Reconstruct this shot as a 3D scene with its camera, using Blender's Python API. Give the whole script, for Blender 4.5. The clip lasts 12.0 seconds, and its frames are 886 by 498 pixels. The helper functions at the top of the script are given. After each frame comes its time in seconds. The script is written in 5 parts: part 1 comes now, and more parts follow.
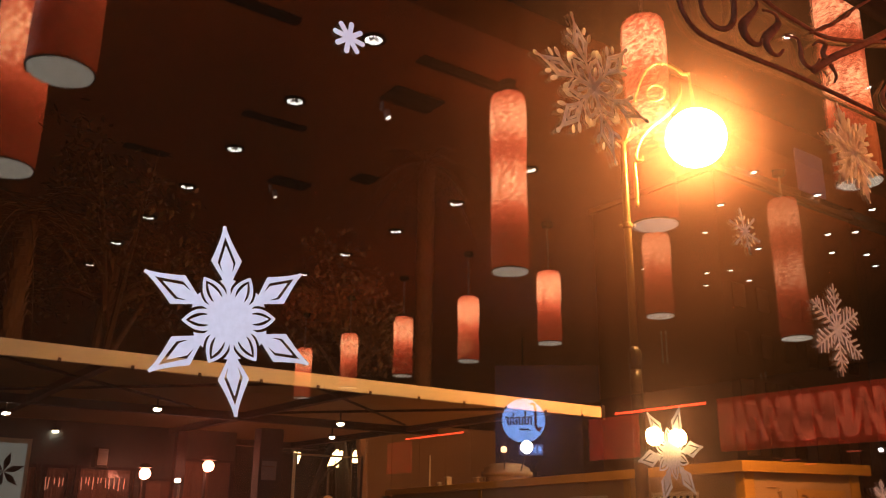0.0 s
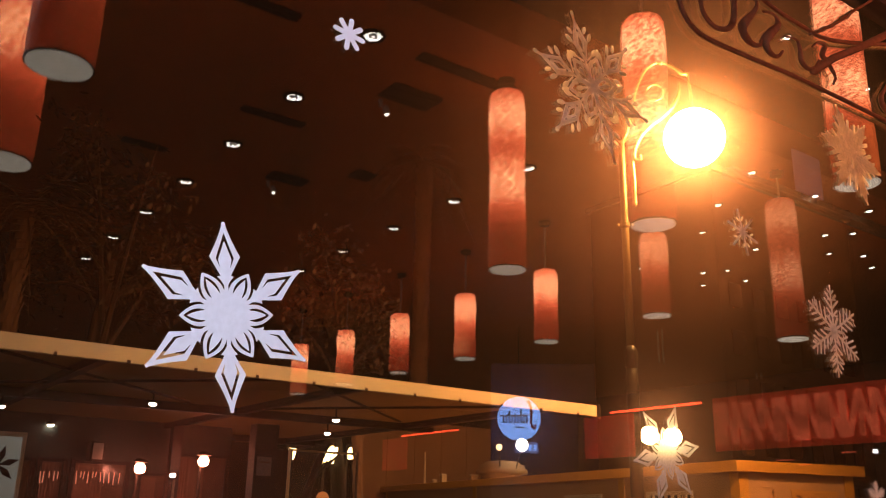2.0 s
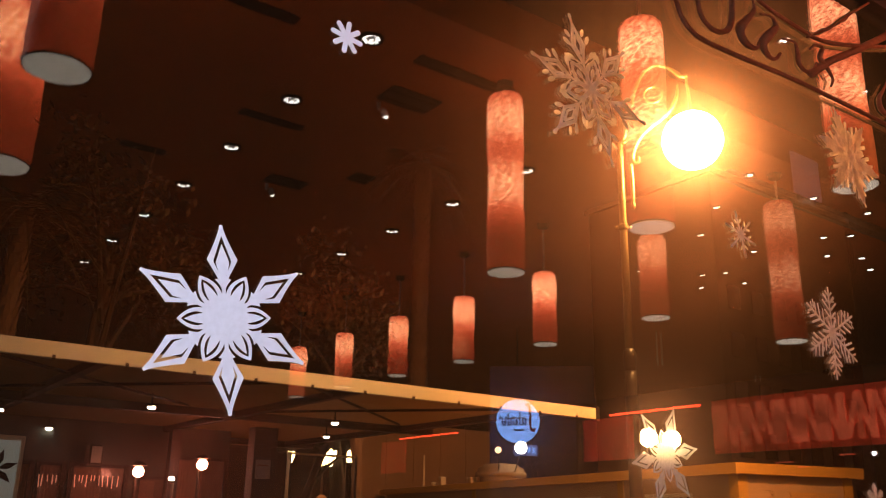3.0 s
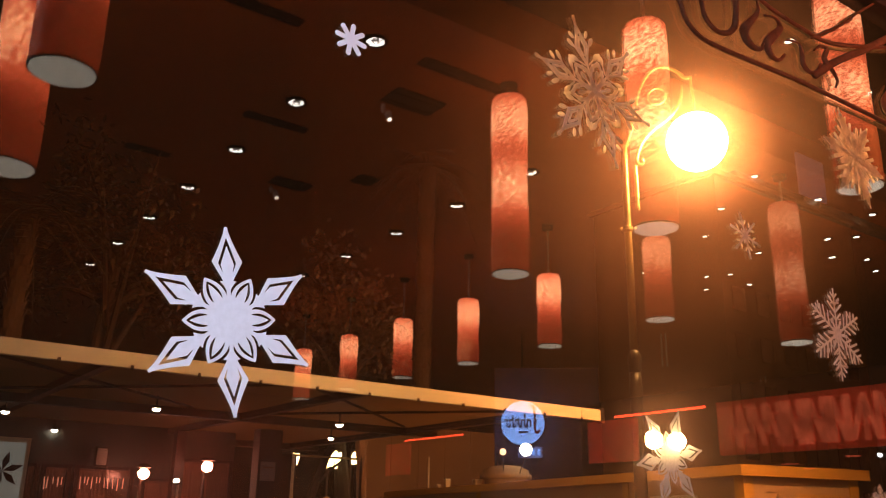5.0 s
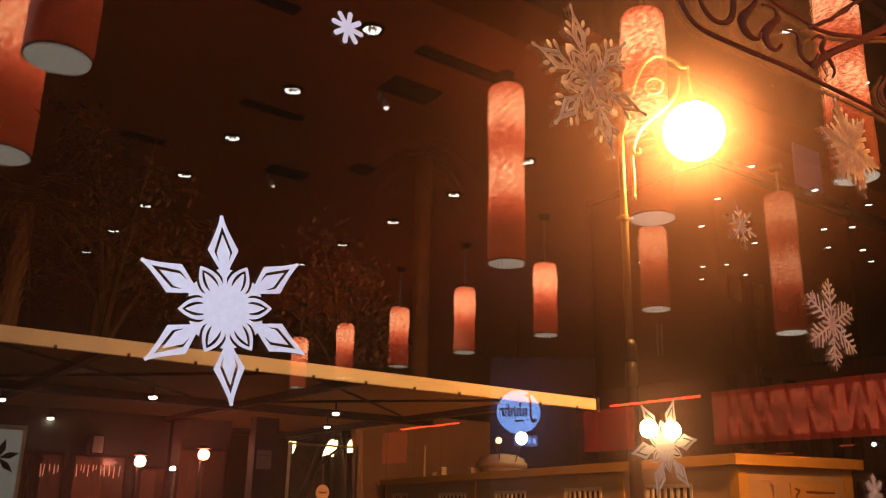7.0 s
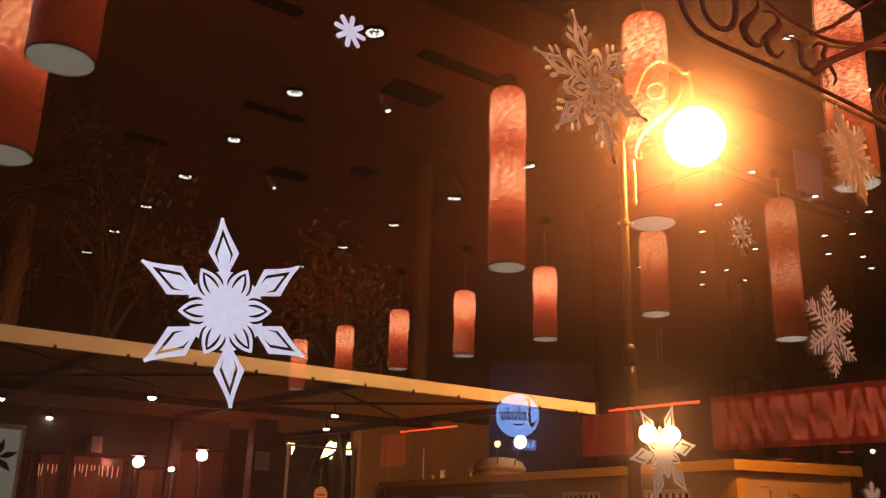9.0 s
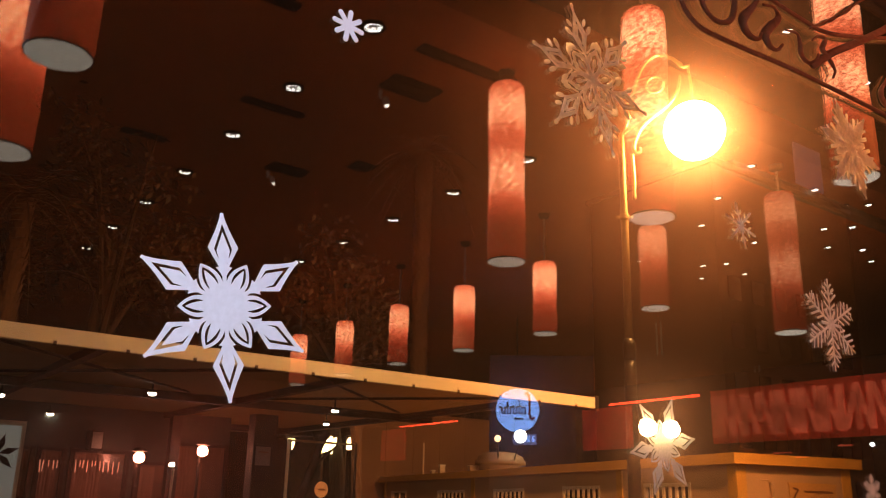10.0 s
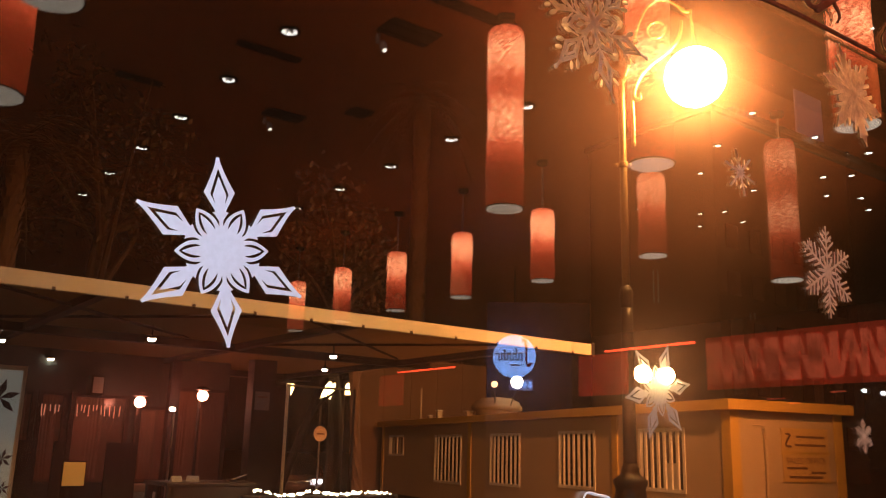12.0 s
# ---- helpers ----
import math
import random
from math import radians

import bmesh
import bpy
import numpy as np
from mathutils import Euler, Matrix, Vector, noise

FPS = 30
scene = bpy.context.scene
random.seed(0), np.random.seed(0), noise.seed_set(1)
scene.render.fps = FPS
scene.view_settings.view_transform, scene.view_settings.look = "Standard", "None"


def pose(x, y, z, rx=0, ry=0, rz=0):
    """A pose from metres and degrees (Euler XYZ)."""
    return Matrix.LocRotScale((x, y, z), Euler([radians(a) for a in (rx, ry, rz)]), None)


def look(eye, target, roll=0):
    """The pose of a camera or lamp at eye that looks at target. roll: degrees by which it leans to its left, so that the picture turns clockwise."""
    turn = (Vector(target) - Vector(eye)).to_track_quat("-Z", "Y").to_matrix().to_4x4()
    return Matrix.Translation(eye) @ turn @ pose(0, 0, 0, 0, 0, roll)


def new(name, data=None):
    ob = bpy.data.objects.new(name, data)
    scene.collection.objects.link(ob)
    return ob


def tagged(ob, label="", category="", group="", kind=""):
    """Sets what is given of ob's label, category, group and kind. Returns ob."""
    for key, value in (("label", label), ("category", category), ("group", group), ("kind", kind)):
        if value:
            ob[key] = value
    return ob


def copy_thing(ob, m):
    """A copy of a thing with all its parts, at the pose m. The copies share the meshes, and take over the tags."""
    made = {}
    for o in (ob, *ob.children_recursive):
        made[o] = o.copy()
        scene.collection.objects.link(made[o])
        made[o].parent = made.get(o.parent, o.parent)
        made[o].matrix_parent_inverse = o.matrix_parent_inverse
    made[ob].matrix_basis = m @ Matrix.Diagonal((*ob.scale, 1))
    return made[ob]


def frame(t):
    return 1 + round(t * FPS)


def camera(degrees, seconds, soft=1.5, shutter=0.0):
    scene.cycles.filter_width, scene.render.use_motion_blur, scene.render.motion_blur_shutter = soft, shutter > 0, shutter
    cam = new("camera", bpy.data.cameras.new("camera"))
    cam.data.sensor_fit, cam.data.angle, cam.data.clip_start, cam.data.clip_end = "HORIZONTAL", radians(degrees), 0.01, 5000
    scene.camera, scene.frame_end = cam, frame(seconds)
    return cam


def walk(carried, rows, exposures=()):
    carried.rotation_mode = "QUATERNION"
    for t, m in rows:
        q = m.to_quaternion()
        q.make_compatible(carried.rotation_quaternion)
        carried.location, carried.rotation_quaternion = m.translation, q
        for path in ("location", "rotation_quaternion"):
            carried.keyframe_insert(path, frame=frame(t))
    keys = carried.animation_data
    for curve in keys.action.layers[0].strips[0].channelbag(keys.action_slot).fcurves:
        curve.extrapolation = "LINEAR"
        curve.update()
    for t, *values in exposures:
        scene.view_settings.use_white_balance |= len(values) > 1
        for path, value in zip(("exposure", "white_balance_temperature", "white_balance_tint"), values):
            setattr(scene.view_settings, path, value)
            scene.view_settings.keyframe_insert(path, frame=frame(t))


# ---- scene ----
cam = camera(54.0, 12.0, soft=1.0)
PATH = [
    (0, (0.0, 0.0, 1.5), (1.117, 1.548, 2.098), 0.6),
    (0.5, (-0.001, -0.002, 1.5), (1.121, 1.543, 2.097), 0.7),
    (1, (-0.002, 0.0, 1.501), (1.114, 1.552, 2.089), 1.2),
    (1.5, (-0.002, 0.003, 1.501), (1.119, 1.551, 2.09), 1.3),
    (2, (-0.002, 0.001, 1.501), (1.121, 1.546, 2.093), 1.1),
    (2.5, (0.0, 0.0, 1.5), (1.12, 1.547, 2.095), 0.9),
    (3, (0.0, 0.0, 1.501), (1.124, 1.542, 2.099), 1.0),
    (5, (-0.001, -0.002, 1.5), (1.114, 1.545, 2.102), 1.0),
    (5.5, (-0.001, -0.004, 1.499), (1.111, 1.546, 2.099), 0.9),
    (6, (-0.001, -0.003, 1.501), (1.116, 1.543, 2.101), 1.0),
    (6.5, (0.0, -0.002, 1.501), (1.122, 1.546, 2.088), 1.2),
    (7, (-0.001, -0.003, 1.5), (1.125, 1.545, 2.078), 1.1),
    (9, (-0.003, -0.006, 1.502), (1.121, 1.541, 2.086), 1.6),
    (9.5, (0.0, -0.004, 1.502), (1.125, 1.544, 2.081), 1.5),
    (10, (-0.002, -0.006, 1.501), (1.125, 1.543, 2.074), 1.4),
    (10.5, (0.005, -0.005, 1.498), (1.138, 1.55, 2.045), 1.2),
    (11, (0.006, -0.003, 1.497), (1.146, 1.56, 2.004), 1.0),
    (11.5, (0.004, -0.003, 1.497), (1.148, 1.566, 1.978), 1.2),
    (12, (0.003, 0.0, 1.499), (1.155, 1.57, 1.956), 1.5),
]
walk(cam, [(t, look(eye, target, roll)) for t, eye, target, roll in PATH], exposures=((0, 0.1), (12, 0.1)))

# The lit dining room lies behind the eye; the street is seen through one tall pane at y = 1.6.
PANE_Y = 1.6

# world: a dark town sky
world = bpy.data.worlds.new("night_sky")
world.use_nodes = True
scene.world = world
wn = world.node_tree.nodes
wn["Background"].inputs[0].default_value = (0.55, 0.30, 0.14, 1)
wn["Background"].inputs[1].default_value = 0.006


def mirror_y(y):
    """The true y of something whose mirror image stands at y behind the pane."""
    return 2 * PANE_Y - y


def lamp(name, kind, place, energy, colour, size=0.1, aim=None, spot=90, blend=0.6, size_y=None):
    data = bpy.data.lights.new(name, kind)
    data.energy, data.color = energy, colour
    if kind == "AREA":
        data.size = size
        data.spread = radians(80)
        if size_y:
            data.shape, data.size_y = "RECTANGLE", size_y
    else:
        data.shadow_soft_size = size
    if kind == "SPOT":
        data.spot_size, data.spot_blend = radians(spot), blend
    ob = new(name, data)
    ob.matrix_world = look(place, aim) if aim else Matrix.Translation(place)
    return ob


# added warm fill, unseen above the window, that brightens the cabin and street
lamp("facade_fill_light", "SPOT", (8.6, 2.35, 7.2), 9200, (1.0, 0.34, 0.10), 0.25, aim=(13.6, 24.0, 0.6), spot=82, blend=1.0)
# four of the dining room's downlights carry its light
for x, y in ((2.03, -1.14), (2.02, -3.79), (3.85, -2.83), (3.85, -5.44)):
    lamp("downlight_beam", "SPOT", (x, y, 3.86), 290, (1.0, 0.80, 0.55), 0.05, aim=(x, y, 0.0), spot=115, blend=0.7)

# ---- materials ----
def material(name):
    m = bpy.data.materials.new(name)
    m.use_nodes = True
    return m, m.node_tree.nodes, m.node_tree.links, m.node_tree.nodes["Principled BSDF"]


def surface(name, colour, rough=0.6, metal=0.0, vary=0.25, grain=40.0, bump=0.15, stain=1.5, coat=0.0, tone=0.0):
    """Grain and broad stains over one base colour."""
    m, n, l, b = material(name)
    tc = n.new("ShaderNodeTexCoord")
    fine, broad = n.new("ShaderNodeTexNoise"), n.new("ShaderNodeTexNoise")
    fine.inputs["Scale"].default_value, fine.inputs["Detail"].default_value = grain, 6
    broad.inputs["Scale"].default_value, broad.inputs["Detail"].default_value = stain, 5
    for t in (fine, broad):
        l.new(tc.outputs["Object"], t.inputs["Vector"])
    mix = n.new("ShaderNodeMath")
    mix.operation = "ADD"
    l.new(fine.outputs["Fac"], mix.inputs[0])
    l.new(broad.outputs["Fac"], mix.inputs[1])
    ramp = n.new("ShaderNodeValToRGB")
    ramp.color_ramp.elements[0].position, ramp.color_ramp.elements[1].position = 0.32, 0.72
    ramp.color_ramp.elements[0].color = (*[c * (1 - vary) for c in colour], 1)
    ramp.color_ramp.elements[1].color = (*[min(1, c * (1 + vary)) for c in colour], 1)
    half = n.new("ShaderNodeMath")
    half.operation = "MULTIPLY"
    half.inputs[1].default_value = 0.5
    l.new(mix.outputs[0], half.inputs[0])
    l.new(half.outputs[0], ramp.inputs["Fac"])
    info = n.new("ShaderNodeObjectInfo")
    hsv = n.new("ShaderNodeHueSaturation")
    rng = n.new("ShaderNodeMapRange")
    rng.inputs["To Min"].default_value, rng.inputs["To Max"].default_value = 1 - tone, 1 + tone
    l.new(info.outputs["Random"], rng.inputs["Value"])
    l.new(rng.outputs[0], hsv.inputs["Value"])
    l.new(ramp.outputs["Color"], hsv.inputs["Color"])
    l.new(hsv.outputs["Color"], b.inputs["Base Color"])
    b.inputs["Roughness"].default_value, b.inputs["Metallic"].default_value = rough, metal
    b.inputs["Coat Weight"].default_value = coat
    bp = n.new("ShaderNodeBump")
    bp.inputs["Strength"].default_value, bp.inputs["Distance"].default_value = bump, 0.01
    l.new(fine.outputs["Fac"], bp.inputs["Height"])
    l.new(bp.outputs["Normal"], b.inputs["Normal"])
    return m


def glowing(name, colour, strength):
    m, n, l, b = material(name)
    b.inputs["Base Color"].default_value = (*[min(0.8, c) for c in colour], 1)
    b.inputs["Emission Color"].default_value = (*colour, 1)
    b.inputs["Emission Strength"].default_value = strength
    return m


def shade_paper(name, bulbs, strength, spread):
    """Fibrous paper shade, lit from inside by bulbs at the given heights (0 bottom, 1 top)."""
    m, n, l, b = material(name)
    tc = n.new("ShaderNodeTexCoord")
    sep = n.new("ShaderNodeSeparateXYZ")
    l.new(tc.outputs["Generated"], sep.inputs[0])
    total = None
    for h in bulbs:
        sub = n.new("ShaderNodeMath"); sub.operation = "SUBTRACT"; sub.inputs[1].default_value = h
        l.new(sep.outputs["Z"], sub.inputs[0])
        sq = n.new("ShaderNodeMath"); sq.operation = "MULTIPLY"
        l.new(sub.outputs[0], sq.inputs[0]); l.new(sub.outputs[0], sq.inputs[1])
        sc = n.new("ShaderNodeMath"); sc.operation = "MULTIPLY"; sc.inputs[1].default_value = -1 / spread ** 2
        l.new(sq.outputs[0], sc.inputs[0])
        ex = n.new("ShaderNodeMath"); ex.operation = "EXPONENT"
        l.new(sc.outputs[0], ex.inputs[0])
        if total is None:
            total = ex
        else:
            ad = n.new("ShaderNodeMath"); ad.operation = "ADD"
            l.new(total.outputs[0], ad.inputs[0]); l.new(ex.outputs[0], ad.inputs[1])
            total = ad
    mp = n.new("ShaderNodeMapping")
    mp.inputs["Scale"].default_value = (1, 1, 1.5)
    l.new(tc.outputs["Object"], mp.inputs["Vector"])
    fib = n.new("ShaderNodeTexNoise")
    fib.inputs["Scale"].default_value, fib.inputs["Detail"].default_value, fib.inputs["Distortion"].default_value = 52, 12, 0.5
    l.new(mp.outputs[0], fib.inputs["Vector"])
    fr = n.new("ShaderNodeMapRange")
    fr.inputs["From Min"].default_value, fr.inputs["From Max"].default_value = 0.38, 0.62
    fr.inputs["To Min"].default_value, fr.inputs["To Max"].default_value = 0.46, 1.32
    l.new(fib.outputs["Fac"], fr.inputs["Value"])
    base = n.new("ShaderNodeMath"); base.operation = "ADD"; base.inputs[1].default_value = 0.09
    l.new(total.outputs[0], base.inputs[0])
    amt = n.new("ShaderNodeMath"); amt.operation = "MULTIPLY"
    l.new(base.outputs[0], amt.inputs[0]); l.new(fr.outputs[0], amt.inputs[1])
    ramp = n.new("ShaderNodeValToRGB")
    e = ramp.color_ramp.elements
    e[0].position, e[0].color = 0.0, (1.0, 0.085, 0.028, 1)
    e[1].position, e[1].color = 1.0, (1.0, 0.36, 0.16, 1)
    mid = ramp.color_ramp.elements.new(0.65)
    mid.color = (1.0, 0.16, 0.06, 1)
    l.new(amt.outputs[0], ramp.inputs["Fac"])
    st = n.new("ShaderNodeMath"); st.operation = "MULTIPLY"; st.inputs[1].default_value = strength
    l.new(amt.outputs[0], st.inputs[0])
    l.new(ramp.outputs["Color"], b.inputs["Emission Color"])
    l.new(st.outputs[0], b.inputs["Emission Strength"])
    b.inputs["Base Color"].default_value = (0.42, 0.13, 0.06, 1)
    b.inputs["Roughness"].default_value = 0.9
    return m


def pane_glass(name, mirror, dust):
    """Clear glass with a mirror share that grows towards grazing, and a trace of pale dust."""
    m, n, l, b = material(name)
    n.remove(b)
    out = n["Material Output"]
    clear, gloss, veil = n.new("ShaderNodeBsdfTransparent"), n.new("ShaderNodeBsdfGlossy"), n.new("ShaderNodeBsdfTranslucent")
    clear.inputs["Color"].default_value = (0.97, 0.97, 0.97, 1)
    veil.inputs["Color"].default_value = (0.8, 0.78, 0.74, 1)
    gloss.inputs["Roughness"].default_value = 0.0
    edge = n.new("ShaderNodeLayerWeight")
    edge.inputs["Blend"].default_value = 0.5
    cube = n.new("ShaderNodeMath"); cube.operation = "POWER"; cube.inputs[1].default_value = 2.5
    l.new(edge.outputs["Facing"], cube.inputs[0])
    fres = n.new("ShaderNodeMapRange")
    fres.inputs["To Min"].default_value, fres.inputs["To Max"].default_value = mirror, 1.0
    l.new(cube.outputs[0], fres.inputs["Value"])
    tc, smear, rng = n.new("ShaderNodeTexCoord"), n.new("ShaderNodeTexNoise"), n.new("ShaderNodeMapRange")
    mp = n.new("ShaderNodeMapping")
    mp.inputs["Scale"].default_value = (5, 1, 0.6)
    l.new(tc.outputs["Object"], mp.inputs["Vector"])
    smear.inputs["Scale"].default_value, smear.inputs["Detail"].default_value = 3.0, 7
    l.new(mp.outputs[0], smear.inputs["Vector"])
    rng.inputs["To Min"].default_value, rng.inputs["To Max"].default_value = 0.4 * dust, 1.6 * dust
    l.new(smear.outputs["Fac"], rng.inputs["Value"])
    a, c = n.new("ShaderNodeMixShader"), n.new("ShaderNodeMixShader")
    l.new(rng.outputs[0], a.inputs[0]); l.new(clear.outputs[0], a.inputs[1]); l.new(veil.outputs[0], a.inputs[2])
    l.new(fres.outputs[0], c.inputs[0]); l.new(a.outputs[0], c.inputs[1]); l.new(gloss.outputs[0], c.inputs[2])
    l.new(c.outputs[0], out.inputs["Surface"])
    return m


def bloom_film(name, tight, narrow, wide, facing):
    """A thin amber film added to bloom the lamps; it scatters a small share of the light forward, in three ever broader
    lobes.
    """
    m, n, l, b = material(name)
    n.remove(b)
    # one fixed normal keeps the added glow centred on the street lamp
    axis = n.new("ShaderNodeCombineXYZ")
    for k in range(3):
        axis.inputs[k].default_value = facing[k]
    tc, mp, smear = n.new("ShaderNodeTexCoord"), n.new("ShaderNodeMapping"), n.new("ShaderNodeTexNoise")
    mp.inputs["Scale"].default_value = (5, 1, 0.5)
    smear.inputs["Scale"].default_value, smear.inputs["Detail"].default_value = 4.0, 8
    l.new(tc.outputs["Object"], mp.inputs["Vector"])
    l.new(mp.outputs[0], smear.inputs["Vector"])
    last = n.new("ShaderNodeBsdfTransparent")
    for share, rough, ior in ((tight, 0.42, 1.10), (narrow, 0.75, 1.12), (wide, 1.0, 1.25)):
        drop, mix, rng = n.new("ShaderNodeBsdfRefraction"), n.new("ShaderNodeMixShader"), n.new("ShaderNodeMapRange")
        drop.inputs["IOR"].default_value, drop.inputs["Roughness"].default_value = ior, rough
        drop.inputs["Color"].default_value = (1.0, 0.57, 0.46, 1)
        l.new(axis.outputs[0], drop.inputs["Normal"])
        rng.inputs["To Min"].default_value, rng.inputs["To Max"].default_value = 0.55 * share, 1.45 * share
        l.new(smear.outputs["Fac"], rng.inputs["Value"])
        l.new(rng.outputs[0], mix.inputs[0]); l.new(last.outputs[0], mix.inputs[1]); l.new(drop.outputs[0], mix.inputs[2])
        last = mix
    l.new(last.outputs[0], n["Material Output"].inputs["Surface"])
    return m


def film_cut(name, colour, solid, sparkle=0.0, glow=0.0):
    """Cut decorating film: matt colour, partly see-through, with an optional glitter grain."""
    m, n, l, b = material(name)
    b.inputs["Base Color"].default_value = (*colour, 1)
    b.inputs["Roughness"].default_value = 0.55
    b.inputs["Alpha"].default_value = solid
    tc, v = n.new("ShaderNodeTexCoord"), n.new("ShaderNodeTexNoise")
    v.inputs["Scale"].default_value, v.inputs["Detail"].default_value = 22 if sparkle else 14, 3
    l.new(tc.outputs["Object"], v.inputs["Vector"])
    r = n.new("ShaderNodeValToRGB")
    lo = 0.93 - 0.7 * sparkle
    r.color_ramp.elements[0].position, r.color_ramp.elements[1].position = 0.35, 0.65
    r.color_ramp.elements[0].color = (*[c * lo for c in colour], 1)
    r.color_ramp.elements[1].color = (*[min(1, c * (1 + 0.6 * sparkle)) for c in colour], 1)
    l.new(v.outputs["Fac"], r.inputs["Fac"])
    l.new(r.outputs["Color"], b.inputs["Base Color"])
    if sparkle:
        b.inputs["Metallic"].default_value = 0.35
        b.inputs["Roughness"].default_value = 0.22
        bp = n.new("ShaderNodeBump")
        bp.inputs["Strength"].default_value, bp.inputs["Distance"].default_value = 0.9, 0.004
        l.new(v.outputs["Fac"], bp.inputs["Height"]); l.new(bp.outputs["Normal"], b.inputs["Normal"])
    if glow:
        thru, blend = n.new("ShaderNodeBsdfTranslucent"), n.new("ShaderNodeMixShader")
        l.new(r.outputs["Color"], thru.inputs["Color"])
        clear, cut = n.new("ShaderNodeBsdfTransparent"), n.new("ShaderNodeMixShader")
        cut.inputs[0].default_value = solid
        l.new(clear.outputs[0], cut.inputs[1]); l.new(thru.outputs[0], cut.inputs[2])
        blend.inputs[0].default_value = glow
        l.new(b.outputs[0], blend.inputs[1]); l.new(cut.outputs[0], blend.inputs[2])
        l.new(blend.outputs[0], n["Material Output"].inputs["Surface"])
    return m


M_PANE = pane_glass("window_glass", 0.092, 0.005)
M_FILM = bloom_film("bloom_film", 0.0045, 0.030, 0.024, (-0.734, -0.546, -0.404))
M_CEIL = surface("brown_ceiling_paint", (0.52, 0.175, 0.05), 0.7, vary=0.3, grain=30, stain=0.5)
# one base colour for recess and lintel, far darker than the ceiling
M_SOFFIT = surface("dark_soffit", (0.035, 0.020, 0.012), 0.8, vary=0.2, bump=0.02)
M_ROOMWALL = surface("dark_brown_wall", (0.09, 0.035, 0.02), 0.75, vary=0.25, stain=0.8)
M_ROOMFLOOR = surface("brown_floor_tiles", (0.20, 0.10, 0.06), 0.35, vary=0.3)
M_SLOT = surface("brown_slot", (0.07, 0.03, 0.014), 0.8)
M_WHITE = surface("white_trim", (0.75, 0.73, 0.70), 0.5, vary=0.05)
M_STEEL = surface("steel_wire", (0.5, 0.48, 0.45), 0.3, 1.0, vary=0.1)
M_IRON = surface("wrought_iron", (0.22, 0.095, 0.045), 0.7, 0.2, vary=0.4, bump=0.4)
M_SHADE_SMALL = shade_paper("red_paper_shade", (0.74,), 6.2, 0.30)
M_SHADE_LONG = shade_paper("red_paper_shade_long", (0.84, 0.45), 5.0, 0.16)
M_SHADE_DIM = shade_paper("dim_paper_shade", (0.86, 0.44), 1.1, 0.17)
M_SHADE_WEAK = shade_paper("weak_paper_shade", (0.80,), 2.2, 0.35)
M_SHADE_MID = shade_paper("fading_paper_shade", (0.84, 0.45), 2.6, 0.15)
M_SHADE_NEAR = shade_paper("bright_paper_shade", (0.84, 0.45), 5.0, 0.16)
M_DISC = glowing("shade_diffuser", (1.0, 0.88, 0.70), 0.85)
M_SPOT = glowing("downlight_bulb", (1.0, 0.95, 0.85), 9)
M_REDLED = glowing("red_led", (1.0, 0.06, 0.02), 9)
M_REDSIGN = glowing("red_sign_face", (0.8, 0.09, 0.035), 0.14)
M_REDLETTER = glowing("red_sign_letter", (1.0, 0.16, 0.07), 0.42)
M_REDPANEL = glowing("red_side_panel", (1.0, 0.075, 0.035), 0.33)
M_BLUESIGN = glowing("blue_sign_face", (0.20, 0.42, 1.0), 4.0)
M_BLUEEDGE = glowing("blue_sign_letter_edge", (0.25, 0.35, 0.75), 1.0)
for sign_mat in (M_REDSIGN, M_REDLETTER, M_REDPANEL):
    # dirty, unevenly lit sign faces
    sn = sign_mat.node_tree
    coord, cloud, span = sn.nodes.new("ShaderNodeTexCoord"), sn.nodes.new("ShaderNodeTexNoise"), sn.nodes.new("ShaderNodeMapRange")
    cloud.inputs["Scale"].default_value, cloud.inputs["Detail"].default_value = 5.0, 7
    level = sn.nodes["Principled BSDF"].inputs["Emission Strength"]
    span.inputs["From Min"].default_value, span.inputs["From Max"].default_value = 0.3, 0.7
    span.inputs["To Min"].default_value, span.inputs["To Max"].default_value = 0.35 * level.default_value, 1.6 * level.default_value
    sn.links.new(coord.outputs["Object"], cloud.inputs["Vector"])
    sn.links.new(cloud.outputs["Fac"], span.inputs["Value"])
    sn.links.new(span.outputs[0], level)
M_NAVY = surface("navy_letter", (0.01, 0.012, 0.05), 0.5)
M_REDMARK = surface("red_letter", (0.35, 0.02, 0.02), 0.5)
M_COOL = glowing("cool_fill_panel", (0.80, 0.86, 1.0), 6)
M_FLAKE = film_cut("white_window_film", (0.72, 0.75, 0.86), 1.0)
M_FROST = film_cut("frosted_film", (0.80, 0.76, 0.74), 0.62, 0.1, 0.5)
fn = M_FROST.node_tree
frost, fmix, faxis = fn.nodes.new("ShaderNodeBsdfRefraction"), fn.nodes.new("ShaderNodeMixShader"), fn.nodes.new("ShaderNodeCombineXYZ")
for k, value in enumerate((-0.757, -0.647, -0.09)):
    faxis.inputs[k].default_value = value
frost.inputs["IOR"].default_value, frost.inputs["Roughness"].default_value = 1.2, 0.27
fn.links.new(faxis.outputs[0], frost.inputs["Normal"])
fmix.inputs[0].default_value = 0.17
fn.links.new(fn.nodes["Material Output"].inputs["Surface"].links[0].from_socket, fmix.inputs[1])
fn.links.new(frost.outputs[0], fmix.inputs[2])
fn.links.new(fmix.outputs[0], fn.nodes["Material Output"].inputs["Surface"])


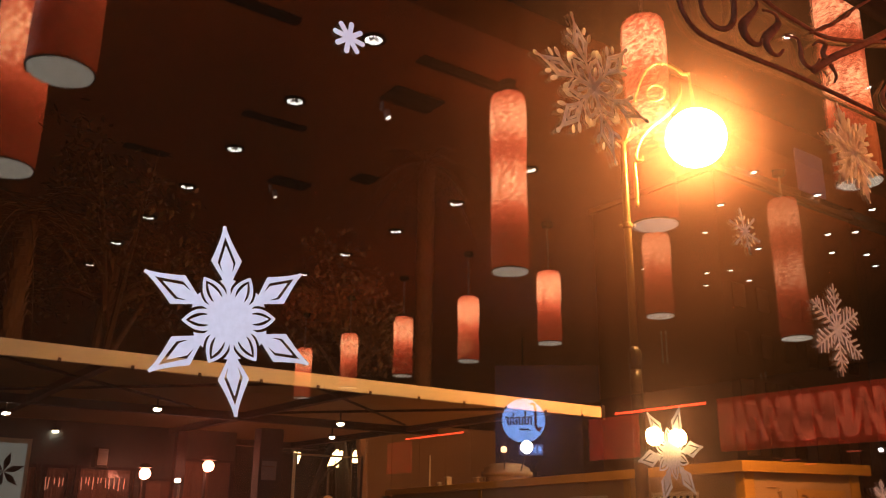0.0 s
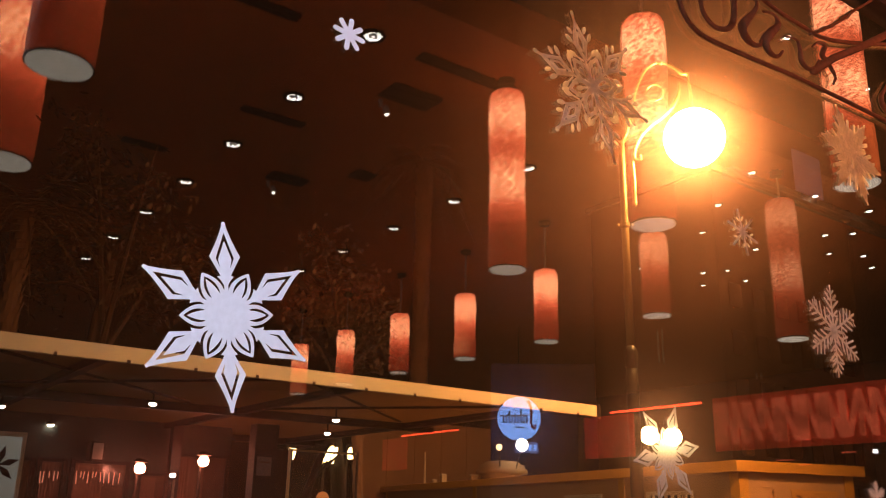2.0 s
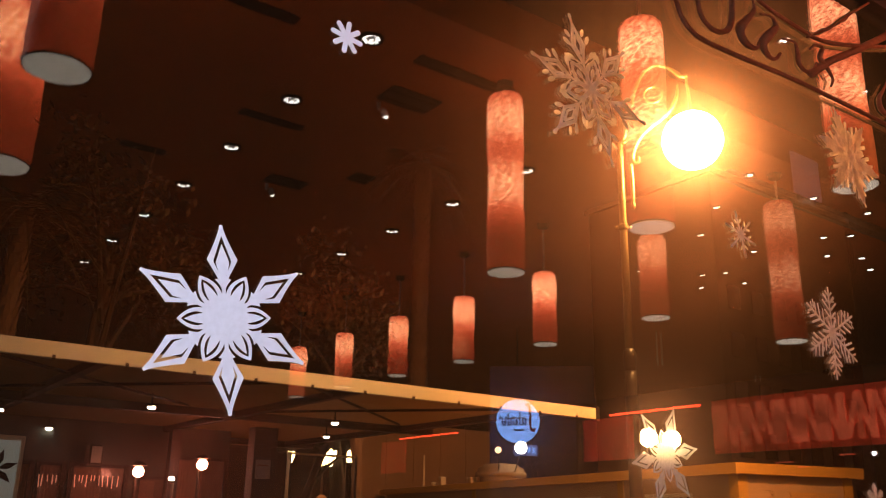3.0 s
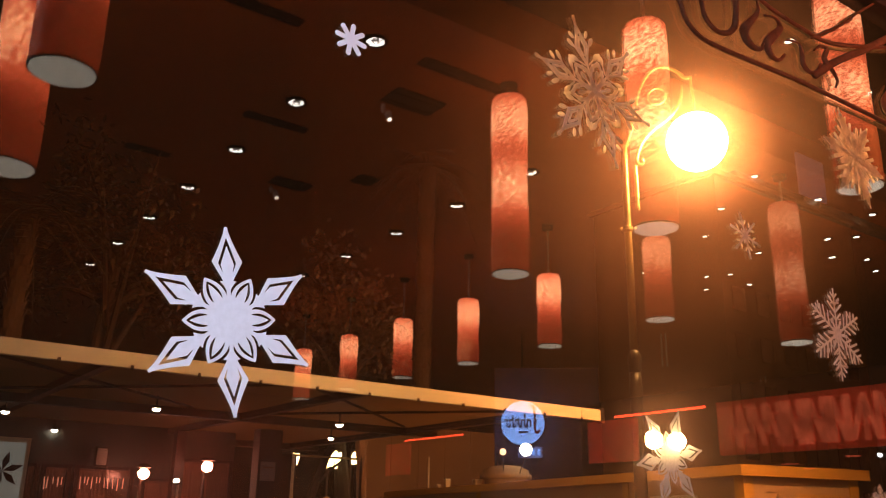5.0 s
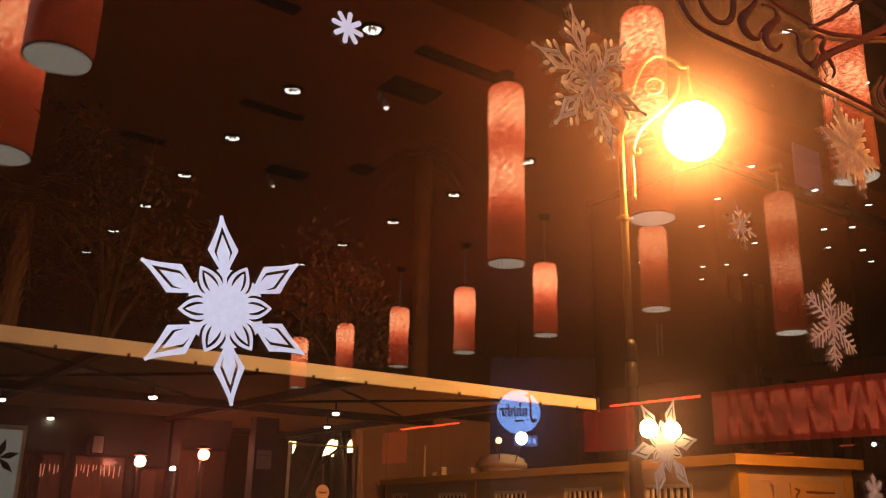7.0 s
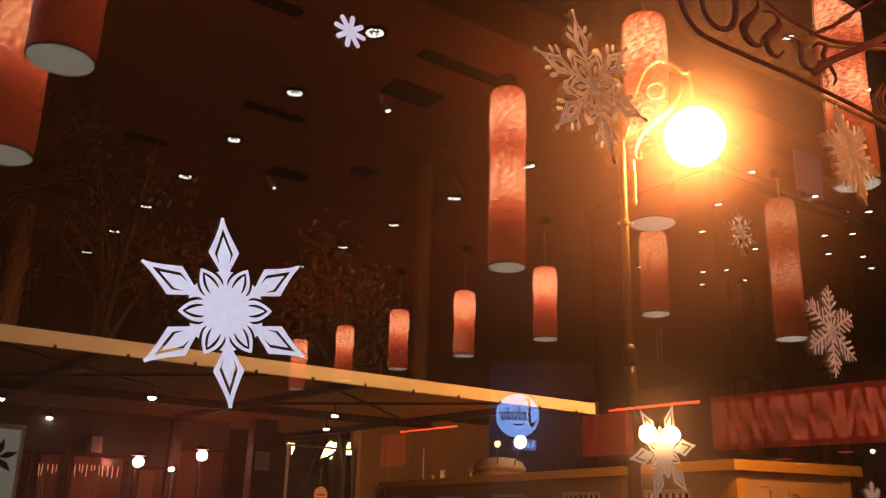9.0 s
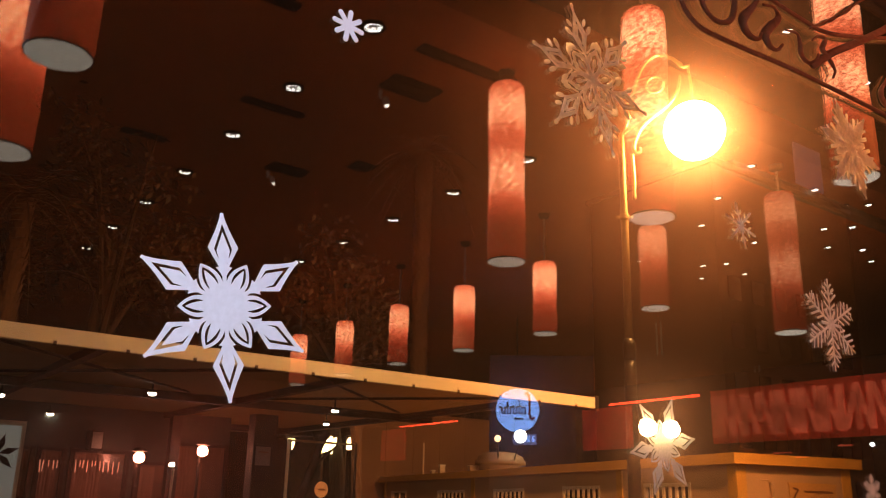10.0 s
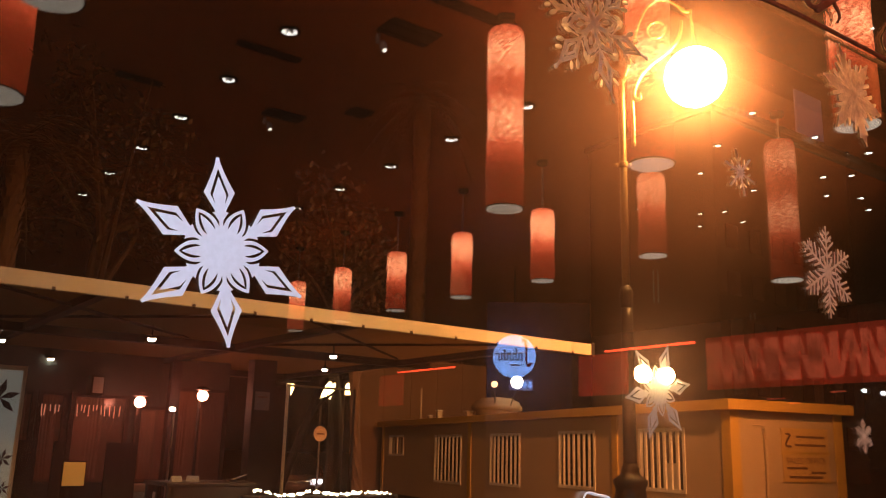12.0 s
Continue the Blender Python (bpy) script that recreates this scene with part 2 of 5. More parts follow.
def gel(name, colour, share, rough, thin=0.76):
    """Clear-tinted window gel: part scatters light through, part bends it like soft glass."""
    m, n, l, b = material(name)
    n.remove(b)
    thru, face, bend = n.new("ShaderNodeBsdfTranslucent"), n.new("ShaderNodeBsdfDiffuse"), n.new("ShaderNodeBsdfRefraction")
    tc, grain, rng = n.new("ShaderNodeTexCoord"), n.new("ShaderNodeTexNoise"), n.new("ShaderNodeHueSaturation")
    grain.inputs["Scale"].default_value, grain.inputs["Detail"].default_value = 16, 5
    l.new(tc.outputs["Object"], grain.inputs["Vector"])
    spread = n.new("ShaderNodeMapRange")
    spread.inputs["To Min"].default_value, spread.inputs["To Max"].default_value = 0.6, 1.4
    l.new(grain.outputs["Fac"], spread.inputs["Value"])
    rng.inputs["Color"].default_value = (*colour, 1)
    l.new(spread.outputs[0], rng.inputs["Value"])
    l.new(rng.outputs["Color"], thru.inputs["Color"])
    l.new(rng.outputs["Color"], face.inputs["Color"])
    bend.inputs["IOR"].default_value, bend.inputs["Roughness"].default_value = 1.34, rough
    bend.inputs["Color"].default_value = (1.0, 0.93, 0.86, 1)
    body, mix = n.new("ShaderNodeMixShader"), n.new("ShaderNodeMixShader")
    body.inputs[0].default_value, mix.inputs[0].default_value = thin, share
    l.new(face.outputs[0], body.inputs[1]); l.new(thru.outputs[0], body.inputs[2])
    l.new(body.outputs[0], mix.inputs[1]); l.new(bend.outputs[0], mix.inputs[2])
    l.new(mix.outputs[0], n["Material Output"].inputs["Surface"])
    return m


M_GEL = gel("window_gel", (0.90, 0.79, 0.70), 0.16, 0.55)
M_GELPALE = gel("pale_window_gel", (0.92, 0.82, 0.80), 0.12, 0.5, 0.42)
M_GELBEAD = gel("window_gel_bead", (0.95, 0.88, 0.78), 0.60, 0.56)
M_POST = surface("brass_painted_post", (0.34, 0.24, 0.10), 0.38, 0.55, vary=0.3, bump=0.2)
M_POSTDARK = surface("dark_iron_post", (0.035, 0.027, 0.018), 0.45, 0.5, vary=0.4, bump=0.3)
M_GLOBE = glowing("street_lamp_globe", (1.0, 0.47, 0.14), 340)
M_FASCIA = surface("cream_canopy_fascia", (0.80, 0.68, 0.44), 0.55, vary=0.12, stain=2.5)
M_CANVAS = surface("canopy_canvas", (0.26, 0.20, 0.14), 0.8, vary=0.2, stain=1.2)
n_c = M_CANVAS.node_tree
thru, blend = n_c.nodes.new("ShaderNodeBsdfTranslucent"), n_c.nodes.new("ShaderNodeMixShader")
thru.inputs["Color"].default_value = (0.40, 0.31, 0.20, 1)
blend.inputs[0].default_value = 0.7
n_c.links.new(n_c.nodes["Principled BSDF"].outputs[0], blend.inputs[1])
n_c.links.new(thru.outputs[0], blend.inputs[2])
n_c.links.new(blend.outputs[0], n_c.nodes["Material Output"].inputs["Surface"])
M_BEAM = surface("dark_steel_beam", (0.03, 0.022, 0.017), 0.6, 0.3, vary=0.3)
M_CABIN = surface("cream_cabin_panel", (0.50, 0.36, 0.20), 0.6, vary=0.12, stain=1.0, grain=60)
M_CABTRIM = surface("ochre_cabin_trim", (0.60, 0.36, 0.06), 0.5, vary=0.15)
M_BAR = surface("cream_window_bar", (0.80, 0.72, 0.55), 0.5, vary=0.1)
M_DARKGLASS = surface("dark_room_glass", (0.015, 0.012, 0.01), 0.12, vary=0.3)
M_BOARD = surface("ochre_sign_board", (0.58, 0.36, 0.11), 0.5, vary=0.1)
M_INK = surface("brown_ink", (0.13, 0.06, 0.02), 0.6)
M_GROUND = surface("street_paving", (0.09, 0.08, 0.07), 0.7, vary=0.35, stain=0.7)
M_CURTAIN = surface("red_curtain", (0.20, 0.105, 0.07), 0.85, vary=0.3, stain=3)
M_FACADE = surface("dark_shop_front", (0.036, 0.040, 0.034), 0.55, vary=0.3)
M_POSTER = glowing("backlit_poster", (0.52, 0.56, 0.48), 0.15)
M_LEAFRED = surface("dark_poster_leaf", (0.10, 0.03, 0.03), 0.7)
M_FLOOD = glowing("red_flood_lamp", (1.0, 0.27, 0.16), 62)
M_LED = glowing("canopy_downlight", (1.0, 0.88, 0.66), 30)
M_FAIRY = glowing("fairy_bulb", (1.0, 0.85, 0.55), 11)
M_GOLD = glowing("gold_garland", (1.0, 0.70, 0.30), 7)
M_STREET = glowing("far_street_lamp", (1.0, 0.60, 0.22), 95)
M_WARMBULB = glowing("warm_bulb", (1.0, 0.60, 0.28), 3)
M_TRUNK = surface("palm_trunk", (0.15, 0.095, 0.06), 0.9, vary=0.5, grain=14, bump=0.8)
M_FROND = surface("palm_leaf", (0.06, 0.048, 0.022), 0.6, vary=0.4)
M_LEAF = surface("dull_tree_leaf", (0.042, 0.03, 0.014), 0.6, vary=0.4)
M_KIOSK = surface("brown_kiosk_felt", (0.22, 0.15, 0.09), 0.8, vary=0.35, grain=25, bump=0.5)
M_TOWER = surface("far_facade", (0.10, 0.075, 0.05), 0.8, vary=0.3, stain=0.1)
M_FARBLUE = glowing("far_blue_panel", (0.30, 0.25, 0.42), 0.10)
M_PAINTCAR = surface("dark_car_paint", (0.16, 0.10, 0.08), 0.12, 0.6, vary=0.1, coat=1.0)
M_TYRE = surface("tyre_rubber", (0.02, 0.02, 0.02), 0.8)
M_TABLE = surface("dark_table_wood", (0.05, 0.03, 0.02), 0.5)
M_BLACK = surface("black_board", (0.012, 0.009, 0.009), 0.6, vary=0.3)
M_BARK = surface("dark_bark", (0.03, 0.022, 0.016), 0.9, vary=0.4, bump=0.6)
M_AMBER = glowing("lit_amber_notice", (0.8, 0.32, 0.05), 0.40)
M_ICICLE = glowing("icicle_light", (1.0, 0.40, 0.24), 0.42)
# the red-brown base colour paints in the red lamps' reflection
M_SHOPGLASS = surface("dull_shop_glass", (0.16, 0.10, 0.075), 0.18, vary=0.35, stain=1.2)
M_LETTER = glowing("pale_window_letter", (0.75, 0.78, 0.95), 0.35)
M_PILOT = glowing("white_pilot_lamp", (0.9, 0.93, 1.0), 8)
M_PAPER = surface("pale_paper", (0.6, 0.55, 0.45), 0.7, vary=0.1)
M_GREYCARD = surface("grey_card", (0.16, 0.15, 0.14), 0.7, vary=0.1)
M_HOARD = surface("brown_hoarding", (0.20, 0.11, 0.055), 0.8, vary=0.35, stain=0.6)
M_DOME = surface("pale_dome", (0.55, 0.42, 0.28), 0.7, vary=0.2)


# ---- mesh helpers ----
def mesh_from(name, bm, mat, smooth=False):
    bmesh.ops.recalc_face_normals(bm, faces=bm.faces)
    me = bpy.data.meshes.new(name)
    bm.to_mesh(me)
    bm.free()
    me.materials.append(mat)
    if smooth:
        for p in me.polygons:
            p.use_smooth = True
    return me


def part(name, bm, mat, parent=None, label="", m=None, smooth=False):
    ob = new(name, mesh_from(name, bm, mat, smooth))
    if parent:
        ob.parent = parent
    if m is not None:
        ob.matrix_basis = m
    return tagged(ob, label)


def shared(name, me, parent, m):
    ob = new(name, me)
    ob.parent, ob.matrix_basis = parent, m
    return ob


def thing(name, m, label, category, group="", kind=""):
    ob = new(name)
    ob.matrix_basis = m
    ob.empty_display_size = 0.1
    return tagged(ob, label, category, group, kind)


def solid(name, bm, mat, label, category="", kind="", group="", m=None, smooth=False):
    return tagged(part(name, bm, mat, None, "", m, smooth), label, category, group, kind)


def box(a, b, bevel=0.0, bm=None):
    bm = bm or bmesh.new()
    made = bmesh.ops.create_cube(bm, size=1)["verts"]
    for v in made:
        v.co = Vector([a[i] + (v.co[i] + 0.5) * (b[i] - a[i]) for i in range(3)])
    if bevel:
        edges = list({e for v in made for e in v.link_edges})
        bmesh.ops.bevel(bm, geom=edges, offset=bevel, segments=2, affect="EDGES", profile=0.6)
    return bm


def lathe(profile, seg=24, bm=None, centre=(0, 0)):
    """A turned body from (radius, height) pairs."""
    bm = bm or bmesh.new()
    rings = [[bm.verts.new((centre[0] + r * math.cos(2 * math.pi * i / seg), centre[1] + r * math.sin(2 * math.pi * i / seg), z)) for i in range(seg)] for r, z in profile]
    for a, b in zip(rings, rings[1:]):
        for i in range(seg):
            j = (i + 1) % seg
            bm.faces.new((a[i], a[j], b[j], b[i]))
    bm.faces.new(rings[0][::-1])
    bm.faces.new(rings[-1])
    return bm


def tube(points, radius, seg=8, bm=None, closed=False, flat=1.0, taper=None):
    """A rod along a line of points."""
    bm = bm or bmesh.new()
    pts = [Vector(p) for p in points]
    n = len(pts)
    rings, up = [], Vector((0.13, 0.31, 0.94))
    for i, p in enumerate(pts):
        d = (pts[(i + 1) % n] - pts[i - 1]) if closed else (pts[min(i + 1, n - 1)] - pts[max(i - 1, 0)])
        d.normalize()
        s = d.cross(up)
        if s.length < 0.1:
            s = d.cross(Vector((1, 0, 0)))
        s.normalize()
        t = s.cross(d)
        r = radius * (taper(i / (n - 1)) if taper else 1)
        rings.append([bm.verts.new(p + (s * math.cos(2 * math.pi * k / seg) + t * flat * math.sin(2 * math.pi * k / seg)) * r) for k in range(seg)])
    pairs = list(zip(rings, rings[1:])) + ([(rings[-1], rings[0])] if closed else [])
    for a, b in pairs:
        for k in range(seg):
            q = (k + 1) % seg
            bm.faces.new((a[k], a[q], b[q], b[k]))
    if not closed:
        bm.faces.new(rings[0][::-1])
        bm.faces.new(rings[-1])
    return bm


def ball(r, at=(0, 0, 0), seg=20, rings=12, bm=None, squash=1.0):
    prof = [(max(1e-4, r * math.sin(math.pi * i / rings)), at[2] - squash * r * math.cos(math.pi * i / rings)) for i in range(rings + 1)]
    return lathe(prof, seg, bm, (at[0], at[1]))


def smooth_line(points, steps=8):
    """A soft curve through a few control points."""
    pts = [Vector(p) for p in points]
    pts = [2 * pts[0] - pts[1]] + pts + [2 * pts[-1] - pts[-2]]
    out = []
    for i in range(1, len(pts) - 2):
        p0, p1, p2, p3 = pts[i - 1:i + 3]
        for k in range(steps):
            t = k / steps
            out.append(0.5 * ((2 * p1) + (p2 - p0) * t + (2 * p0 - 5 * p1 + 4 * p2 - p3) * t * t + (3 * p1 - p0 - 3 * p2 + p3) * t ** 3))
    return out + [pts[-2]]


def lettering(name, text, size, mat, parent, m, depth=0.002):
    cu = bpy.data.curves.new(name, "FONT")
    cu.body, cu.size, cu.extrude, cu.align_x, cu.align_y = text, size, depth, "CENTER", "CENTER"
    tmp = bpy.data.objects.new(name, cu)
    me = bpy.data.meshes.new_from_object(tmp)
    bpy.data.objects.remove(tmp)
    me.materials.append(mat)
    ob = new(name, me)
    ob.parent, ob.matrix_basis = parent, m
    return ob


# ---- cut window flakes ----
def cutout(field, reach, cells, thick):
    """A thin sheet that fills where field(x, y) < 0, with clean cut edges; it lies in the x-z plane."""
    axis = np.linspace(-reach, reach, cells + 1)
    X, Y = np.meshgrid(axis, axis, indexing="ij")
    F = field(X, Y)
    F = np.where(np.abs(F) < 1e-6, 1e-6, F)
    verts, faces, index, border = [], [], {}, []

    def vid(key, x, y):
        if key not in index:
            index[key] = len(verts)
            verts.append((x, y))
        return index[key]

    inside = F < 0
    for i in range(cells):
        for j in range(cells):
            ring = [(i, j), (i + 1, j), (i + 1, j + 1), (i, j + 1)]
            got = [inside[c] for c in ring]
            if not any(got):
                continue
            poly = []
            for k in range(4):
                a, b = ring[k], ring[(k + 1) % 4]
                if got[k]:
                    poly.append((vid(a, axis[a[0]], axis[a[1]]), False))
                if got[k] != got[(k + 1) % 4]:
                    t = F[a] / (F[a] - F[b])
                    poly.append((vid((min(a, b), max(a, b)), axis[a[0]] + t * (axis[b[0]] - axis[a[0]]), axis[a[1]] + t * (axis[b[1]] - axis[a[1]])), True))
            if len(poly) < 3:
                continue
            ids = [p[0] for p in poly]
            faces.append(ids)
            for k in range(len(poly)):
                p, q = poly[k], poly[(k + 1) % len(poly)]
                if p[1] and q[1]:
                    border.append((p[0], q[0]))
    root = list(range(len(verts)))

    def top(i):
        while root[i] != i:
            root[i] = root[root[i]]
            i = root[i]
        return i

    for f in faces:
        for v in f[1:]:
            root[top(v)] = top(f[0])
    size = {}
    for f in faces:
        size[top(f[0])] = size.get(top(f[0]), 0) + 1
    main = max(size, key=size.get)
    faces = [f for f in faces if top(f[0]) == main]
    border = [e for e in border if top(e[0]) == main]
    used = {v: k for k, v in enumerate(sorted({v for f in faces for v in f}))}
    verts = [verts[v] for v in used]
    faces, border = [[used[v] for v in f] for f in faces], [(used[a], used[b]) for a, b in border]
    n = len(verts)
    coords = [(x, -thick / 2, y) for x, y in verts] + [(x, thick / 2, y) for x, y in verts]
    allf = faces + [[v + n for v in reversed(f)] for f in faces] + [[b, a, a + n, b + n] for a, b in border]
    return coords, allf


def fold(X, Y, arms=6):
    r = np.hypot(X, Y)
    step = 2 * math.pi / arms
    a = (np.arctan2(X, Y) + step / 2) % step - step / 2
    return r, r * np.cos(a), r * np.sin(a)


def kite(u, v, lo, mid, hi, half):
    """Kite along u, widest at mid."""
    return np.maximum(np.abs(v) / half + (u - mid) / (hi - mid), np.abs(v) / half + (mid - u) / (mid - lo)) - 1


def lens(u, v, lo, hi, half):
    c, s = (lo + hi) / 2, (hi - lo) / 2
    w = half * np.clip(1 - ((u - c) / s) ** 2, -1, 1)
    return np.abs(v) - w


def stroke(u, v, a, b, half):
    ax, ay, bx, by = *a, *b
    t = np.clip(((u - ax) * (bx - ax) + (v - ay) * (by - ay)) / ((bx - ax) ** 2 + (by - ay) ** 2), 0, 1)
    return np.hypot(u - ax - t * (bx - ax), v - ay - t * (by - ay)) - half


def petal_flake(X, Y):
    """Six hollow-sided kite arms with slit diamonds, six slit petals between them, a full middle."""
    r, u, v = fold(X, Y)
    c, s = math.cos(math.pi / 6), math.sin(math.pi / 6)
    av = np.abs(v)
    pu, pv = u * c + av * s, av * c - u * s
    out = 0.153 * np.clip((0.97 - u) / 0.36, 0, 1) ** 1.25 + 0.019
    inn = 0.058 + 0.107 * np.clip((u - 0.42) / 0.19, 0, 1)
    arm = np.maximum(av - np.where(u > 0.61, out, inn), np.maximum(u - 0.99, 0.05 - u))
    slit = np.maximum(np.maximum(kite(u, v, 0.36, 0.60, 0.875, 0.100), -kite(u, v, 0.28, 0.585, 0.785, 0.073)), 0.43 - u) * 0.08
    petal = lens(pu, pv, 0.07, 0.51, 0.113)
    slit2 = np.maximum(lens(pu, pv, 0.15, 0.465, 0.070), -lens(pu, pv, 0.04, 0.43, 0.050))
    moat = np.maximum(np.maximum(np.maximum(lens(pu, pv, 0.05, 0.565, 0.139), -petal), 0.23 - r), 0.022 - av)
    body = np.minimum(np.minimum(r - 0.415, petal), arm)
    return np.maximum(np.maximum(body, -slit), np.maximum(-slit2, -moat))


def daisy_flake(X, Y):
    """Eight round-ended petals."""
    r, u, v = fold(X, Y, 8)
    return np.minimum(stroke(u, v, (0.2, 0), (0.84, 0), 0.145), r - 0.35)


def sheet_mesh(name, field, cells, thick, mat):
    coords, faces = cutout(field, 1.03, cells, thick)
    me = bpy.data.meshes.new(name)
    me.from_pydata(coords, [], faces)
    me.materials.append(mat)
    return me


def window_flake(name, field, x, z, radius, turn, mat, cells, label, thick=0.0025, split=0.45, arms=6, bulge=0.0):
    """A decal with a middle and one part for each arm."""
    place = pose(x, PANE_Y - 0.0008 - thick / 2, z, 0, turn, 0) @ Matrix.Diagonal((radius, radius, radius, 1))
    top_ob = thing(name, place, label, "window decal", "winter decals on the window")

    def reach(X, Y):
        """How far the middle reaches: further out between the arms."""
        step = 2 * math.pi / arms
        a = np.abs((np.arctan2(X, Y) + step / 2) % step - step / 2)
        return split + bulge * a / (step / 2)

    def middle(X, Y):
        return np.maximum(field(X, Y), np.hypot(X, Y) - reach(X, Y))

    def one_arm(X, Y):
        half = math.pi / arms
        return np.maximum(np.maximum(field(X, Y), reach(X, Y) - np.hypot(X, Y)), (np.abs(np.arctan2(X, Y)) - half) * np.hypot(X, Y))

    shared("middle", sheet_mesh("middle", middle, cells, thick / radius, mat), top_ob, Matrix.Identity(4))
    arm = sheet_mesh("arm", one_arm, cells, thick / radius, mat)
    for k in range(arms):
        shared("arm", arm, top_ob, pose(0, 0, 0, 0, 360 * k / arms, 0))
    return top_ob


def drop(bm, u, v, du, dv, long, wide):
    """A long gel drop at (u, v) that points along (du, dv)."""
    a = math.atan2(dv, du)
    rows = []
    for i in range(7):
        q = math.pi * i / 6
        rows.append([(-math.cos(q) * long, max(0.002, math.sin(q)) * wide * math.cos(k * math.pi / 4), max(0.002, math.sin(q)) * wide * math.sin(k * math.pi / 4)) for k in range(8)])
    made = [[bm.verts.new((v + p * math.sin(a) + q * math.cos(a), w, u + p * math.cos(a) - q * math.sin(a))) for p, q, w in ring] for ring in rows]
    for a0, b0 in zip(made, made[1:]):
        for k in range(8):
            bm.faces.new((a0[k], a0[(k + 1) % 8], b0[(k + 1) % 8], b0[k]))
    bm.faces.new(made[0][::-1])
    bm.faces.new(made[-1])


def cord(bm, points, half):
    """A raised line of gel through (u, v) points."""
    tube([(v, 0, u) for u, v in points], half, 8, bm)


def barb_arm(lines, beads, rng):
    """A slender arm: an open diamond within a diamond, a long tip, two pairs of bead-ended barbs on each side."""
    for s in (-1, 1):
        cord(lines, [(0.36, 0.0), (0.58, 0.105 * s), (0.84, 0.0)], 0.028)
        cord(lines, [(0.46, 0.012 * s), (0.58, 0.052 * s), (0.72, 0.0)], 0.018)
        cord(lines, [(0.52, 0.07 * s), (0.66, 0.20 * s)], 0.013)
        cord(lines, [(0.34, 0.03 * s), (0.44, 0.20 * s)], 0.013)
        drop(beads, 0.64, 0.185 * s, 0.75, 0.65 * s, 0.07, 0.034)
        drop(beads, 0.74, 0.135 * s, 0.75, 0.55 * s, 0.06, 0.031)
        drop(beads, 0.44, 0.19 * s, 0.6, 0.8 * s, 0.065, 0.035)
        drop(beads, 0.30, 0.085 * s, 1.0, 0.2 * s, 0.055, 0.028)
    cord(lines, [(0.80, 0.0), (0.97, 0.0)], 0.02)
    drop(beads, 0.965, 0.0, 1, 0, 0.04, 0.032)


def barb_middle(lines, beads, rng):
    """Six outlined leaves round a small knot, with drops between."""
    for k in range(6):
        a = (k + 0.5) * math.pi / 3
        c, q = math.cos(a), math.sin(a)
        for s in (-1, 1):
            cord(lines, [(c * u - q * v * s, q * u + c * v * s) for u, v in ((0.04, 0.0), (0.16, 0.085), (0.28, 0.10), (0.42, 0.0))], 0.026)
        cord(lines, [(c * u, q * u) for u in (0.10, 0.30)], 0.014)
        drop(beads, c * 0.24, q * 0.24, c, q, 0.065, 0.033)
        drop(beads, c * 0.50, q * 0.50, c, q, 0.065, 0.035)
        b = k * math.pi / 3
        cord(lines, [(0.0, 0.0), (0.38 * math.cos(b), 0.38 * math.sin(b))], 0.018)
    drop(beads, 0.0, 0.0, 1, 0, 0.05, 0.05)


def leafy_arm(lines, beads, rng):
    """A broad closed arm, strewn with drops."""
    for s in (-1, 1):
        for v in (0.03, 0.075):
            cord(lines, [(0.22, v * s), (0.45, v * 1.35 * s), (0.68, v * s), (0.86, 0.01 * s)], 0.036)
        cord(lines, [(0.40, 0.10 * s), (0.64, 0.24 * s)], 0.040)
        cord(lines, [(0.30, 0.12 * s), (0.46, 0.25 * s)], 0.040)
        cord(lines, [(0.60, 0.06 * s), (0.78, 0.14 * s)], 0.026)
    cord(lines, [(0.3, 0.0), (0.97, 0.0)], 0.026)
    for k in range(15):
        u = rng.uniform(0.25, 0.93)
        drop(beads, u, rng.uniform(-1, 1) * 0.24 * (1.05 - u), 1, rng.uniform(-0.4, 0.4), rng.uniform(0.025, 0.045), rng.uniform(0.014, 0.022))


def leafy_middle(lines, beads, rng):
    for k in range(12):
        a = k * math.pi / 6
        c, q = math.cos(a), math.sin(a)
        cord(lines, [(c * u, q * u) for u in (0.0, 0.2, 0.42)], 0.055)
        for n in range(2):
            r = rng.uniform(0.06, 0.40)
            drop(beads, r * c, r * q, 1, rng.uniform(-0.4, 0.4), rng.uniform(0.03, 0.05), rng.uniform(0.016, 0.024))


def twig_arm(lines, beads, rng):
    """A thin twiggy arm with many short barbs."""
    cord(lines, [(0.10, 0.0), (0.98, 0.0)], 0.028)
    for u, ln in ((0.30, 0.20), (0.46, 0.26), (0.62, 0.20), (0.78, 0.12)):
        for s in (-1, 1):
            cord(lines, [(u, 0.0), (u + ln * 0.8, ln * s)], 0.026)
            drop(beads, u + ln * 0.7, ln * 0.85 * s, 0.8, s, 0.035, 0.02)
    for k in range(7):
        u, s = rng.uniform(0.2, 0.85), rng.choice((-1, 1))
        v, ln = rng.uniform(0.0, 0.16) * s, rng.uniform(0.06, 0.13)
        cord(lines, [(u, v), (u + ln * rng.uniform(-0.4, 1.0), v + ln * s)], 0.018)


def twig_middle(lines, beads, rng):
    for k in range(6):
        for a, reach in ((k * math.pi / 3, 0.2), ((k + 0.5) * math.pi / 3, 0.34)):
            cord(lines, [(0.0, 0.0), (reach * math.cos(a), reach * math.sin(a))], 0.035)
        a = (k + 0.5) * math.pi / 3
        drop(beads, 0.3 * math.cos(a), 0.3 * math.sin(a), math.cos(a), math.sin(a), 0.06, 0.028)


